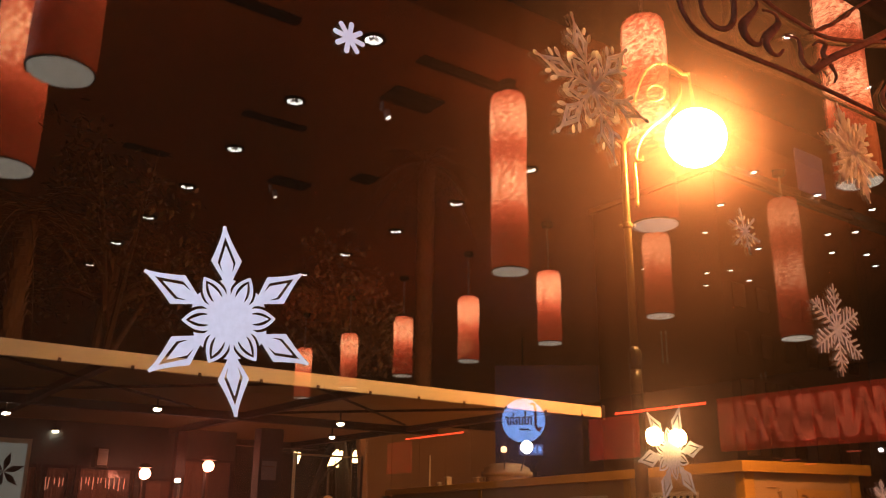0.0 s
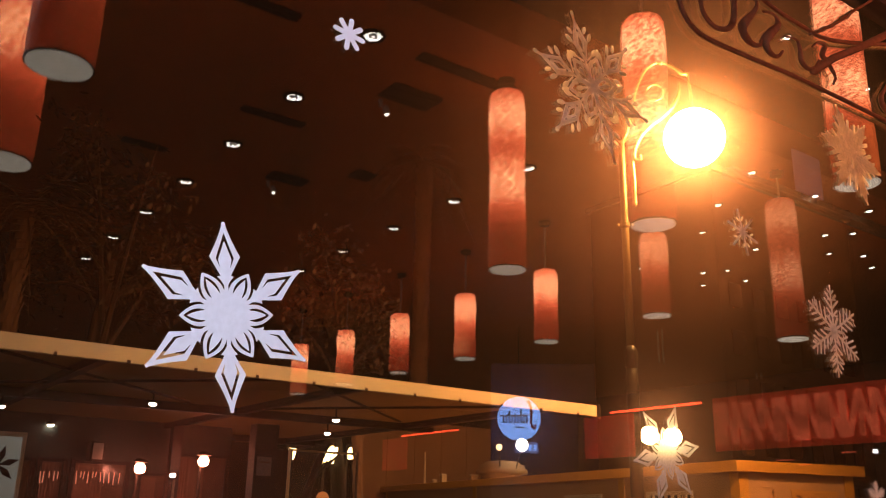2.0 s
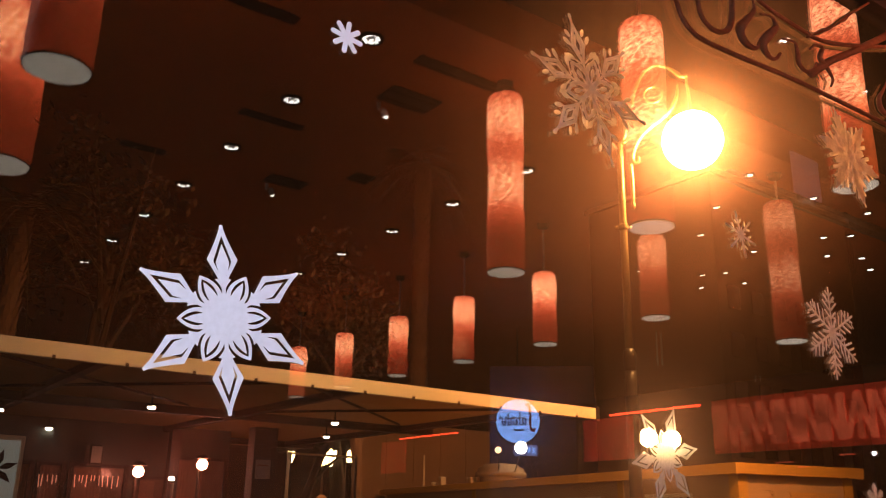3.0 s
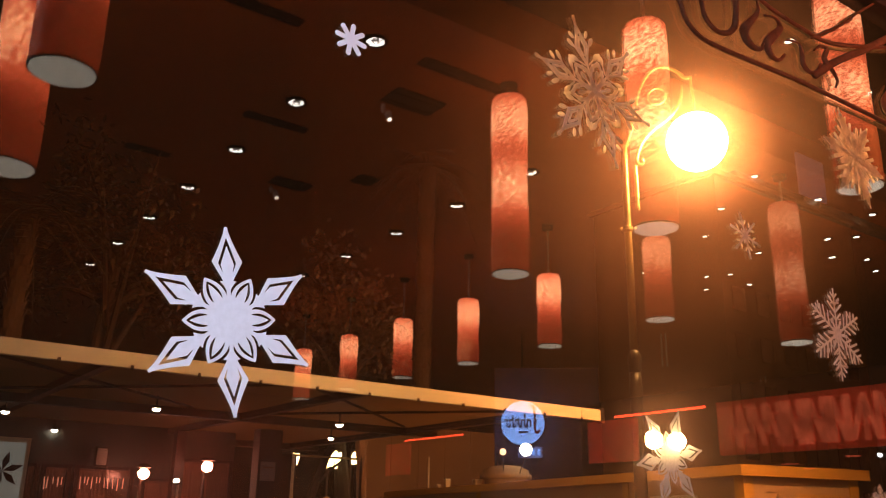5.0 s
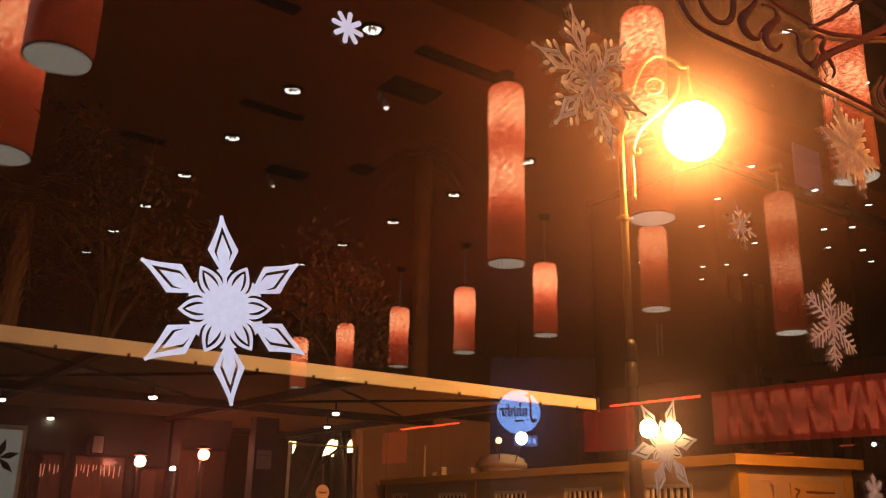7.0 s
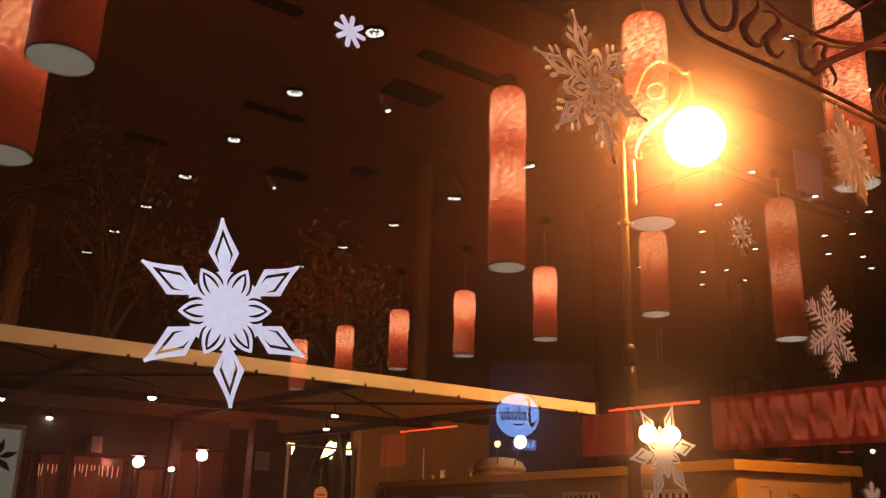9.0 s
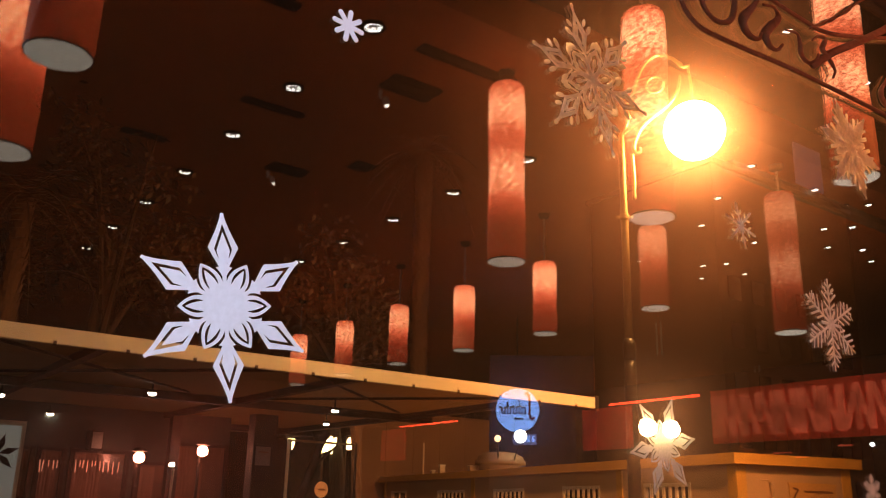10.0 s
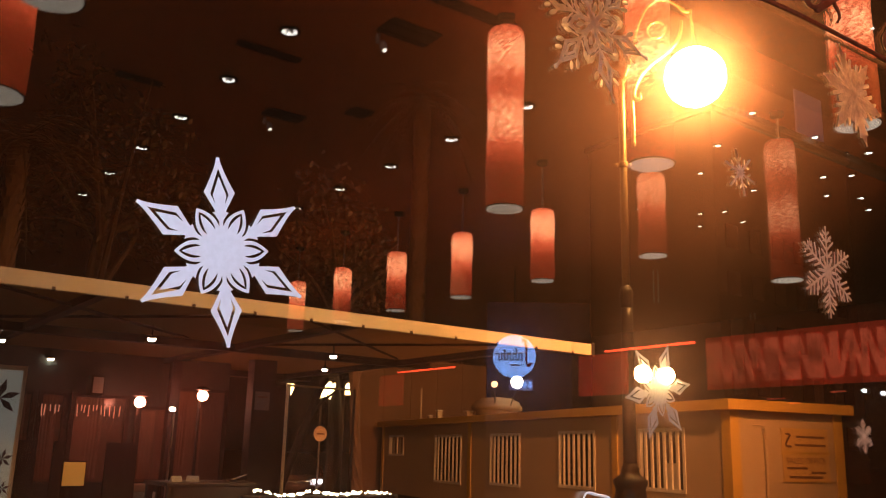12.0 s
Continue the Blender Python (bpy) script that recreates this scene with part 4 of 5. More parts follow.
part("drop_rod", tube(arm_line([(0.085, 4.42), (0.09, 4.25), (0.088, 4.06)]), 0.017, 8), M_POST, sl)
part("finial", ball(0.022, (AX.x * 0.088, AX.y * 0.088, 4.045), 10, 8, squash=1.5), M_POST, sl)
part("arm", tube(arm_line([(0.0, 4.58), (0.05, 4.70), (0.10, 4.89), (0.14, 5.08), (0.21, 5.24), (0.29, 5.32), (0.37, 5.33), (0.45, 5.29), (0.53, 5.22)]), 0.015, 8), M_POST, sl, "curled brass-coloured arm")
part("arm", tube(arm_line([(0.51, 5.12), (0.50, 5.02), (0.45, 4.91), (0.36, 4.82), (0.26, 4.75), (0.17, 4.66), (0.12, 4.56), (0.10, 4.48), (0.12, 4.43), (0.155, 4.44), (0.15, 4.48)]), 0.017, 8, taper=lambda t: 0.6 + 0.8 * math.sin(math.pi * min(1, t * 1.1))), M_POST, sl)
part("arm", tube(arm_line([(0.0, 4.60), (0.08, 4.66), (0.18, 4.70), (0.26, 4.75)]), 0.016, 8), M_POST, sl)
part("scroll", tube(arm_line([(0.30 + 0.075 * math.cos(q), 5.05 + 0.075 * math.sin(q)) for q in np.linspace(0.6, 6.6, 11)], 3), 0.011, 8), M_POST, sl)
part("arm", tube(arm_line([(0.50, 5.24), (0.54, 5.20), (0.60, 5.20)]), 0.014, 8), M_POST, sl)
part("knob", ball(0.024, (AX.x * 0.26, AX.y * 0.26, 4.75), 10, 8), M_POST, sl)
part("knob", ball(0.024, (AX.x * 0.37, AX.y * 0.37, 5.33), 10, 8), M_POST, sl)
GD = math.hypot(5.62 - PX, 4.18 - PY)
part("stem", tube(arm_line([(0.585, 5.20), (GD - 0.01, 5.1), (GD, 5.0), (GD, 4.85)]), 0.012, 8), M_POST, sl)
part("cap", lathe([(0.07, 4.81), (0.065, 4.845), (0.025, 4.87), (0.012, 4.88)], 16), M_POST, sl, m=pose(AX.x * GD, AX.y * GD, 0), smooth=True)
part("globe", ball(0.25, (0, 0, 0), 28, 18), M_GLOBE, sl, "bright warm-white glowing globe", m=pose(AX.x * GD, AX.y * GD, 4.595), smooth=True)

# canopy over the terrace
can = thing("canopy", pose(0, 0, 0), "terrace canopy with cream fascia and dark beams", "canopy")
part("fascia", box((-6, 8.40, 2.86), (8.76, 8.46, 3.01), 0.006), M_FASCIA, can, "cream-coloured front edge")
part("end_cap", box((8.74, 8.38, 2.83), (8.80, 8.48, 3.03), 0.01), M_BEAM, can)
for k in range(22):
    part("fascia_clip", box((-5.5 + 0.66 * k, 8.385, 2.85), (-5.47 + 0.66 * k, 8.40, 2.885)), M_BEAM, can)
part("canvas", box((-6, 8.46, 3.0), (8.76, 18.0, 3.003)), M_CANVAS, can, "taut dull canvas")
for y in (12.2, 16.4):
    part("beam", box((-6, y - 0.06, 2.88), (8.7, y + 0.06, 2.995)), M_BEAM, can)
for x in (-3.5, -0.6, 2.3, 5.2, 8.1):
    part("beam", box((x - 0.05, 8.47, 2.90), (x + 0.05, 18.0, 2.99)), M_BEAM, can)
for x0, x1 in ((1.0, 4.2), (4.4, 1.6), (4.4, 7.6), (7.8, 5.2)):
    part("brace", tube([(x0, 8.6, 2.93), (x1, 11.5, 2.93)], 0.018, 6), M_BEAM, can)
for x, y in ((5.88, 12.7), (8.5, 17.4), (-1.2, 12.7)):
    part("post", box((x - 0.19, y - 0.12, 0), (x + 0.19, y + 0.12, 2.84), 0.01), M_BLACK, can)
CX = ((3.60, 11.15), (3.30, 15.17), (2.16, 12.92), (5.87, 15.33), (6.25, 11.14), (7.20, 13.10))
part("post", box((5.08, 14.5, 0), (5.25, 14.66, 2.9), 0.008), M_BLACK, can)
cl = thing("canopy_light", pose(CX[0][0], CX[0][1], 2.85), "small bright round light under the canopy", "ceiling light", "lights under the canopy")
part("rim", lathe([(0.055, -0.02), (0.062, -0.01), (0.06, 0.015), (0.02, 0.025)], 16), M_BEAM, cl)
part("stem", lathe([(0.012, 0.02), (0.012, 0.17)], 8), M_BEAM, cl)
part("lens", lathe([(0.02, -0.055), (0.045, -0.045), (0.052, -0.022), (0.052, -0.01)], 16), M_LED, cl)
for x, y in CX[1:]:
    copy_thing(cl, pose(x, y, 2.85))

# shop front behind the terrace
shop = thing("shop_front", pose(0, 15.2, 0), "dark shop front with red curtained windows", "building")
part("wall", box((-6, 0, 0), (6.4, 0.3, 3.0)), M_FACADE, shop)
for x0, x1, z1 in ((2.6, 3.12, 2.25), (3.22, 3.60, 2.25), (3.72, 4.60, 2.25), (4.80, 5.28, 2.1), (5.42, 6.34, 2.45)):
    part("shop_window", box((x0, -0.03, 0.9), (x1, -0.005, z1)), M_SHOPGLASS, shop, "dull shop glass, red lamp reflections put into its colour")
    part("panel", box((x0, -0.045, 0.05), (x1, -0.005, 0.88), 0.01), M_FACADE, shop)
    for q in (x0, x1):
        part("window_frame", box((q - 0.035, -0.08, 0.0), (q + 0.035, -0.045, z1 + 0.06)), M_BEAM, shop)
    part("window_frame", box((x0 + 0.035, -0.08, z1), (x1 - 0.035, -0.045, z1 + 0.05)), M_BEAM, shop)
rng = random.Random(2)
for x0, x1, z1 in ((3.24, 3.56, 2.1), (3.78, 4.5, 2.12)):
    x = x0
    while x < x1:
        part("icicle", tube([(x, -0.10, z1), (x + rng.uniform(-0.01, 0.01), -0.10, z1 - rng.uniform(0.06, 0.2))], 0.009, 6), M_ICICLE, shop, "dim hanging light")
        x += rng.uniform(0.05, 0.09)
for x0, x1, z1 in ((2.64, 3.08, 2.22), (3.26, 3.56, 2.22), (3.76, 4.20, 2.22), (4.84, 5.10, 2.07), (5.46, 5.92, 2.42)):
    bm = bmesh.new()
    steps = int((x1 - x0) / 0.012)
    rows = []
    for k in range(steps + 1):
        x = x0 + (x1 - x0) * k / steps
        wave = 0.006 * math.sin(x * 70 + 4 * math.sin(x * 17)) + 0.003 * math.sin(x * 173)
        rows.append([bm.verts.new((x + 0.012 * math.sin(z * 2.1 + x * 4), -0.044 + wave, z)) for z in (0.95, 1.3, 1.7, z1)])
    for a, b in zip(rows, rows[1:]):
        for q in range(3):
            bm.faces.new((a[q], b[q], b[q + 1], a[q + 1]))
    part("curtain", bm, M_CURTAIN, shop, "pleated dull red curtain", smooth=True)
for x0, z0, x1, z1 in ((3.51, 0.87, 3.83, 1.22),):
    nt = thing("notice_board", pose((x0 + x1) / 2, 14.4, 0), "small lit amber notice on a stand", "notice", "lit notices on the terrace")
    w = (x1 - x0) / 2
    part("sheet", box((-w, -0.02, z0), (w, 0.0, z1), 0.004), M_AMBER, nt)
    part("back", box((-w - 0.02, 0.002, z0 - 0.02), (w + 0.02, 0.02, z1 + 0.02)), M_BEAM, nt)
    part("leg", box((-0.02, 0.02, 0), (0.02, 0.05, z1)), M_BEAM, nt)
lsp = thing("wall_speaker", pose(4.02, 15.08, 2.44), "small dark wall speaker on the shop front", "speaker")
part("body", box((-0.11, -0.16, -0.16), (0.11, 0.12, 0.16), 0.015), M_BEAM, lsp)
part("grille", box((-0.08, -0.175, -0.13), (0.08, -0.161, 0.13), 0.005), M_STEEL, lsp)
fl = thing("flood_lamp", pose(4.53, 14.3, 2.17), "glowing reddish flood lamp on a pole", "flood lamp", "flood lamps on the terrace")
part("head", lathe([(0.02, -0.08), (0.075, -0.05), (0.09, 0.02), (0.05, 0.08)], 16), M_FLOOD, fl)
part("cap", lathe([(0.08, 0.09), (0.13, 0.10), (0.05, 0.16)], 16), M_BEAM, fl)
part("pole", tube([(0, 0.12, 0.1), (0, 0.12, -2.17)], 0.025, 8), M_BEAM, fl)
copy_thing(fl, pose(5.44, 13.98, 2.31))
ls = thing("lamp_stand", pose(5.0, 14.1, 0), "slim pale lamp stand with small lit head", "floor lamp")
part("pole", tube([(0, 0, 0), (0.03, 0, 2.02)], 0.02, 8), M_STEEL, ls)
part("head", ball(0.05, (0.0, 0, 2.08), 12, 8, squash=0.7), M_LED, ls)
for x in (1.55,):
    po = thing("poster_panel", pose(x, 11.85, 0), "backlit pale poster with dark leaf shapes", "poster")
    part("frame", box((-0.55, 0, 0.0), (0.78, 0.06, 2.42)), M_DOME, po)
    part("sheet", box((-0.5, -0.01, 0.1), (0.73, -0.002, 2.36)), M_POSTER, po)
    for cx, cz, r in ((0.50, 2.02, 0.24), (0.62, 1.3, 0.12), (0.1, 1.5, 0.3), (0.66, 0.95, 0.09)):
        bm = bmesh.new()
        for k in range(6):
            a = k * math.pi / 3 + 0.3
            c, s = math.cos(a), math.sin(a)
            pts = [(0, 0), (0.5 * r, 0.17 * r), (r, 0), (0.5 * r, -0.17 * r)]
            vs = [bm.verts.new((cx + c * p - s * q, -0.016, cz + s * p + c * q)) for p, q in pts]
            bm.faces.new(vs)
        bmesh.ops.solidify(bm, geom=bm.faces[:], thickness=0.003)
        part("leaf", bm, M_LEAFRED, po)

# terrace table with papers, fairy lights on a rail
tb = thing("terrace_table", pose(3.52, 8.9, 0), "dark terrace counter table with boarded front", "table")
part("tabletop", box((-0.47, -0.35, 1.115), (0.47, 0.35, 1.155), 0.01), M_TABLE, tb)
part("front_board", box((-0.42, -0.33, 0.25), (0.42, -0.305, 1.115), 0.004), M_TABLE, tb)
for sx in (-0.42, 0.42):
    for sy in (-0.3, 0.3):
        part("leg", box((sx - 0.03, sy - 0.03, 0), (sx + 0.03, sy + 0.03, 1.115)), M_TABLE, tb)
menu = thing("menu_card", pose(3.16, 8.62, 1.155, 0, 0, 18), "pale folded paper menu card standing on the table", "menu card", "cards on the terrace table")
for s in (-1, 1):
    bm = box((-0.06, -0.0015, 0.0), (0.06, 0.0015, 0.06))
    bmesh.ops.rotate(bm, verts=bm.verts[:], cent=(0, 0, 0.06), matrix=Matrix.Rotation(s * 0.42, 3, "X"))
    part("leaf", bm, M_PAPER, menu)
copy_thing(menu, pose(3.36, 8.70, 1.155, 0, 0, -35))
tray = thing("napkin_tray", pose(3.80, 8.66, 1.155, 0, 0, 12), "small dark tray with pale rods on the table", "tray")
part("dish", lathe([(0.06, 0.0), (0.09, 0.004), (0.10, 0.03), (0.096, 0.03), (0.085, 0.008)], 20), M_BEAM, tray)
for k in range(3):
    part("rod", tube([(-0.08 + 0.03 * k, 0.02 * k, 0.02), (0.10 + 0.02 * k, 0.02 * k - 0.03, 0.075)], 0.005, 6), M_PAPER, tray)
planter = thing("wall_box", pose(4.70, 14.4, 0), "pale waste box at the foot of the shop front", "box")
part("body", box((-0.23, -0.1, 0.0), (0.23, 0.1, 0.78), 0.01), M_PAPER, planter)
part("lid", box((-0.25, -0.12, 0.78), (0.12, 0.12, 0.90), 0.02), M_DOME, planter)
for x0, x1 in ((2.45, 2.83), (3.05, 3.19), (3.77, 4.22)):
    sc = thing("terrace_screen", pose((x0 + x1) / 2, 13.2, 0), "black waist-high terrace screen board", "screen", "black screens on the terrace")
    w = (x1 - x0) / 2
    part("board", box((-w, -0.015, 0.12), (w, 0.015, 1.53), 0.006), M_BLACK, sc)
    for q in (-0.8, 0.8):
        part("foot", box((q * w - 0.02, -0.14, 0.0), (q * w + 0.02, 0.14, 0.12), 0.004), M_BEAM, sc)
rl = thing("fairy_lights", pose(0, 0, 0), "string of warm fairy lights along a dark rail", "fairy lights")
rng = random.Random(9)
rail = [(3.80 + 0.036 * k + rng.uniform(-0.012, 0.012), 8.2, 1.062 + 0.03 * math.cos((k - 1) * 0.36) * max(0.2, 1 - k / 38) + rng.uniform(-0.008, 0.008)) for k in range(45)]
part("rail", tube([(3.7, 8.23, 1.03), (5.48, 8.23, 1.03)], 0.018, 8), M_BEAM, rl)
for p in (3.7, 5.48):
    part("post", tube([(p, 8.23, 0), (p, 8.23, 1.05)], 0.025, 8), M_BEAM, rl)
part("wire", tube(rail, 0.004, 6), M_BEAM, rl)
bulb = mesh_from("bulb", ball(0.012, (0, 0, 0), 8, 6), M_FAIRY, True)
for x, y, z in rail:
    shared("bulb", bulb, rl, pose(x, y - 0.012, z + 0.004) @ Matrix.Scale(rng.uniform(0.8, 1.6), 4))

# beyond the terrace: gold garlands, round sign, car
for x, y, z, w in ((9.88, 19.66, 2.93, 0.16), (10.68, 19.23, 2.96, 0.42), (11.15, 18.94, 2.98, 0.14)):
    gl = thing("gold_garland", pose(x, y, z), "bright golden hanging light garland", "garland", "golden garlands")
    rng = random.Random(round(x * 10))
    part("cable", tube([(-w / 2 - 0.1, 0, 0.2), (w / 2 + 0.1, 0, 0.2)], 0.012, 6), M_BEAM, gl)
    n_str = max(3, int(w / 0.06))
    for k in range(n_str):
        px = -w / 2 + w * (k + 0.5) / n_str
        top_z = 0.16 + rng.uniform(-0.06, 0.04)
        part("strand", tube(smooth_line([(px, 0, top_z), (px - 0.03, 0, top_z - 0.1), (px - rng.uniform(0.0, 0.09), 0, top_z - rng.uniform(0.16, 0.36))], 4), 0.045, 8, taper=lambda t: 0.4 + 0.9 * math.sin(math.pi * (0.15 + 0.75 * t))), M_GOLD, gl)
        part("hook", tube([(px, 0, 0.2), (px, 0, top_z)], 0.008, 6), M_BEAM, gl)
    part("pole", tube([(0, 0.3, 0.2), (0, 0.3, -z)], 0.03, 8), M_BARK, gl)
    part("bracket", tube([(0, 0, 0.2), (0, 0.3, 0.2)], 0.012, 6), M_BARK, gl)
rs = thing("road_sign", pose(9.6, 17.55, 0), "small round road sign on a slim pole", "road sign")
part("pole", tube([(0, 0, 0), (0, 0, 1.72)], 0.022, 8), M_STEEL, rs)
part("disc", lathe([(0.165, -0.01), (0.17, 0.0), (0.165, 0.01)], 28), M_DOME, rs, "pale round plate", m=pose(0, -0.03, 1.85, 90))
part("symbol", box((-0.09, -0.055, 1.83), (0.09, -0.042, 1.87)), M_INK, rs, m=None)


def car(x, y, turn):
    c = thing("parked_car", pose(x, y, 0, 0, 0, turn), "dark parked saloon car beyond the terrace", "car")
    bm = bmesh.new()
    line = [(-2.1, 0.35), (-2.15, 0.75), (-1.5, 0.92), (-0.9, 1.36), (0.5, 1.40), (1.15, 0.98), (2.05, 0.85), (2.15, 0.4)]
    a = [bm.verts.new((px, -0.82 * (0.8 if pz > 1 else 1), pz)) for px, pz in line]
    b = [bm.verts.new((px, 0.82 * (0.8 if pz > 1 else 1), pz)) for px, pz in line]
    for k in range(len(line)):
        q = (k + 1) % len(line)
        bm.faces.new((a[k], a[q], b[q], b[k]))
    bm.faces.new(a[::-1]); bm.faces.new(b)
    bmesh.ops.bevel(bm, geom=bm.edges[:], offset=0.06, segments=2, affect="EDGES")
    part("body", bm, M_PAINTCAR, c, smooth=True)
    for sy in (-0.80, 0.70):
        for sx in (-1.35, 1.35):
            w = part("tyre", lathe([(0.2, 0.0), (0.32, 0.02), (0.32, 0.16), (0.2, 0.18)], 20), M_TYRE, c, m=pose(sx, sy + 0.16, 0.32, 90))
    for sy in (-0.832, 0.81):
        part("side_window", box((-0.8, sy * 0.84, 1.0), (0.75, sy * 0.84 + 0.02, 1.28), 0.01), M_DARKGLASS, c)
    # white glowing bars stand in for glints on the glossy body
    for sy in (-0.6, 0.6):
        part("glint_bar", box((-2.17, sy - 0.15, 0.66), (-2.10, sy + 0.15, 0.76), 0.01), M_PILOT, c, "glowing bar standing in for a body glint")
    for sy in (-0.84, 0.83):
        part("trim_strip", box((-1.9, sy - 0.01, 0.72), (1.9, sy + 0.01, 0.75), 0.004), M_STEEL, c, "chrome side strip")
        for hx in (-0.45, 0.6):
            part("door_handle", box((hx, sy - 0.02, 0.86), (hx + 0.2, sy + 0.02, 0.89), 0.006), M_STEEL, c)
    return c


car(11.3, 22.6, 72)

# site cabin
cab = thing("site_cabin", pose(12.77, 9.1, 0, 0, 0, -13.5), "cream portable site cabin with ochre trim and barred windows", "site cabin")
LEN, WID = 17.7, 2.5
wins = ((15.58, 16.96, 1.40, 2.02), (11.0, 12.9, 0.68, 2.0), (7.5, 9.12, 0.76, 2.0), (4.17, 5.62, 0.85, 2.02), (1.23, 2.57, 0.93, 2.03))
ys = [0.0] + [v for w in sorted(wins) for v in w[:2]] + [LEN]
for k in range(0, len(ys), 2):
    part("wall_panel", box((0.0, ys[k], 0.15), (0.06, ys[k + 1], 2.34)), M_CABIN, cab)
for y0, y1, z0, z1 in wins:
    part("wall_panel", box((0.0, y0, 0.15), (0.06, y1, z0)), M_CABIN, cab)
    part("wall_panel", box((0.0, y0, z1), (0.06, y1, 2.34)), M_CABIN, cab)
part("wall_panel", box((0.06, 0.0, 0.15), (WID, 0.06, 2.34)), M_CABIN, cab)
part("wall_panel", box((WID - 0.06, 0.06, 0.15), (WID, LEN, 2.34)), M_CABIN, cab)
part("wall_panel", box((0.06, LEN - 0.06, 0.15), (WID - 0.06, LEN, 2.34)), M_CABIN, cab)
part("floor_frame", box((0.02, 0.02, 0.0), (WID - 0.02, LEN - 0.02, 0.15)), M_BEAM, cab)
part("roof", box((-0.16, -0.16, 2.36), (WID + 0.12, LEN + 0.1, 2.44)), M_CABTRIM, cab)
part("eaves_band", box((-0.20, -0.20, 2.33), (-0.16, LEN + 0.1, 2.51), 0.006), M_CABTRIM, cab, "ochre eaves band")
part("eaves_band", box((-0.16, -0.20, 2.33), (WID + 0.12, -0.16, 2.51), 0.006), M_CABTRIM, cab)
for y in (0.0, 3.3, 10.3, LEN - 0.2):
    part("batten", box((-0.03, y, 0.1), (-0.003, y + 0.2, 2.33), 0.004), M_CABTRIM, cab)
for x in (-0.03, WID - 0.2):
    part("batten", box((x, -0.03, 0.1), (x + 0.2, -0.003, 2.33), 0.004), M_CABTRIM, cab)
barm = mesh_from("bar_mesh", box((-0.012, -0.02, 0), (0.012, 0.02, 1)), M_BAR)
for y0, y1, z0, z1 in wins:
    w = part("window", box((0.045, y0 + 0.04, z0 + 0.04), (0.055, y1 - 0.04, z1 - 0.04)), M_DARKGLASS, cab, "dark glass behind white bars")
    for a, b in (((-0.02, y0 - 0.03, z0 - 0.03), (0.05, y1 + 0.03, z0 + 0.04)), ((-0.02, y0 - 0.03, z1 - 0.04), (0.05, y1 + 0.03, z1 + 0.03)),
                 ((-0.02, y0 - 0.03, z0 + 0.04), (0.05, y0 + 0.04, z1 - 0.04)), ((-0.02, y1 - 0.04, z0 + 0.04), (0.05, y1 + 0.03, z1 - 0.04))):
        part("window_frame", box(a, b, 0.004), M_BAR, w)
    count = 7
    for k in range(1, count):
        if z1 - z0 < 0.7 and k % 3:
            continue
        shared("bar", barm, w, pose(0.0, y0 + (y1 - y0) * k / count, z0) @ Matrix.Diagonal((1.5, 1.5, z1 - z0, 1)))
    if y0 < 3:
        part("blind", box((0.025, y0 + 0.2 * (y1 - y0), z0 + 0.04), (0.03, y0 + 0.42 * (y1 - y0), z0 + 0.45 * (z1 - z0))), M_PAPER, w)
part("downpipe", tube(smooth_line([(0.66, -0.04, 2.05), (0.70, -0.05, 1.98), (0.71, -0.05, 1.5), (0.71, -0.05, 0.2)], 5), 0.035, 8), M_CABIN, cab)
part("conduit", tube([(0.45, -0.02, 2.1), (0.66, -0.02, 2.1)], 0.01, 6), M_CABIN, cab)
for nm, z0, z1 in (("notice", 1.68, 2.05), ("notice", 1.19, 1.63)):
    part(nm, box((1.08, -0.03, z0), (2.13, -0.004, z1), 0.006), M_BOARD, cab, "ochre sign board")
    for a, b in (((1.06, -0.036, z0 - 0.02), (2.15, -0.006, z0)), ((1.06, -0.036, z1), (2.15, -0.006, z1 + 0.02))):
        part("notice_edge", box(a, b), M_CABTRIM, cab)
lettering("notice_words", "SALES OFFICE", 0.15, M_INK, cab, pose(1.60, -0.033, 1.52, 90, 0, 0))
for x0, x1, z in ((1.40, 2.05, 1.93), (1.36, 2.07, 1.79), (1.16, 1.62, 1.40), (1.70, 2.03, 1.33), (1.2, 1.95, 1.25)):
    part("bar", box((x0, -0.035, z - 0.02), (x1, -0.031, z + 0.02)), M_INK, cab)
part("mark", tube(smooth_line([(1.16, -0.034, 1.98), (1.26, -0.034, 1.96), (1.2, -0.034, 1.88), (1.16, -0.034, 1.78), (1.28, -0.034, 1.76)], 4), 0.018, 6), M_INK, cab)

# things past the cabin: dome with two bulbs, far street lights
dome = thing("market_kiosk", pose(16.3, 19.4, 0), "pale round kiosk roof with two warm bulbs", "kiosk")
part("wall", lathe([(0.6, 0.0), (0.6, 2.75)], 24), M_KIOSK, dome)
part("roof", lathe([(0.72, 2.72), (0.73, 2.84), (0.66, 2.86), (0.64, 2.97), (0.52, 3.0), (0.48, 3.06), (0.1, 3.10)], 24), M_KIOSK, dome, smooth=True)
part("bulb", ball(0.09, (-0.62, -0.62, 3.40), 14, 10), M_WARMBULB, dome)
part("bulb", ball(0.17, (-0.12, -1.0, 3.47), 14, 10), glowing("bright_bulb", (1.0, 0.82, 0.5), 22), dome, "bright warm bulb")
for x, y in ((-0.62, -0.62), (-0.12, -1.0)):
    part("bulb_stem", tube([(x, y, 3.4), (x * 0.7, y * 0.7, 2.85)], 0.02, 6), M_BEAM, dome)
fs = thing("street_light", pose(18.88, 16.2, 0), "bright warm street light on a mast", "street light", "street lights beyond the cabin")
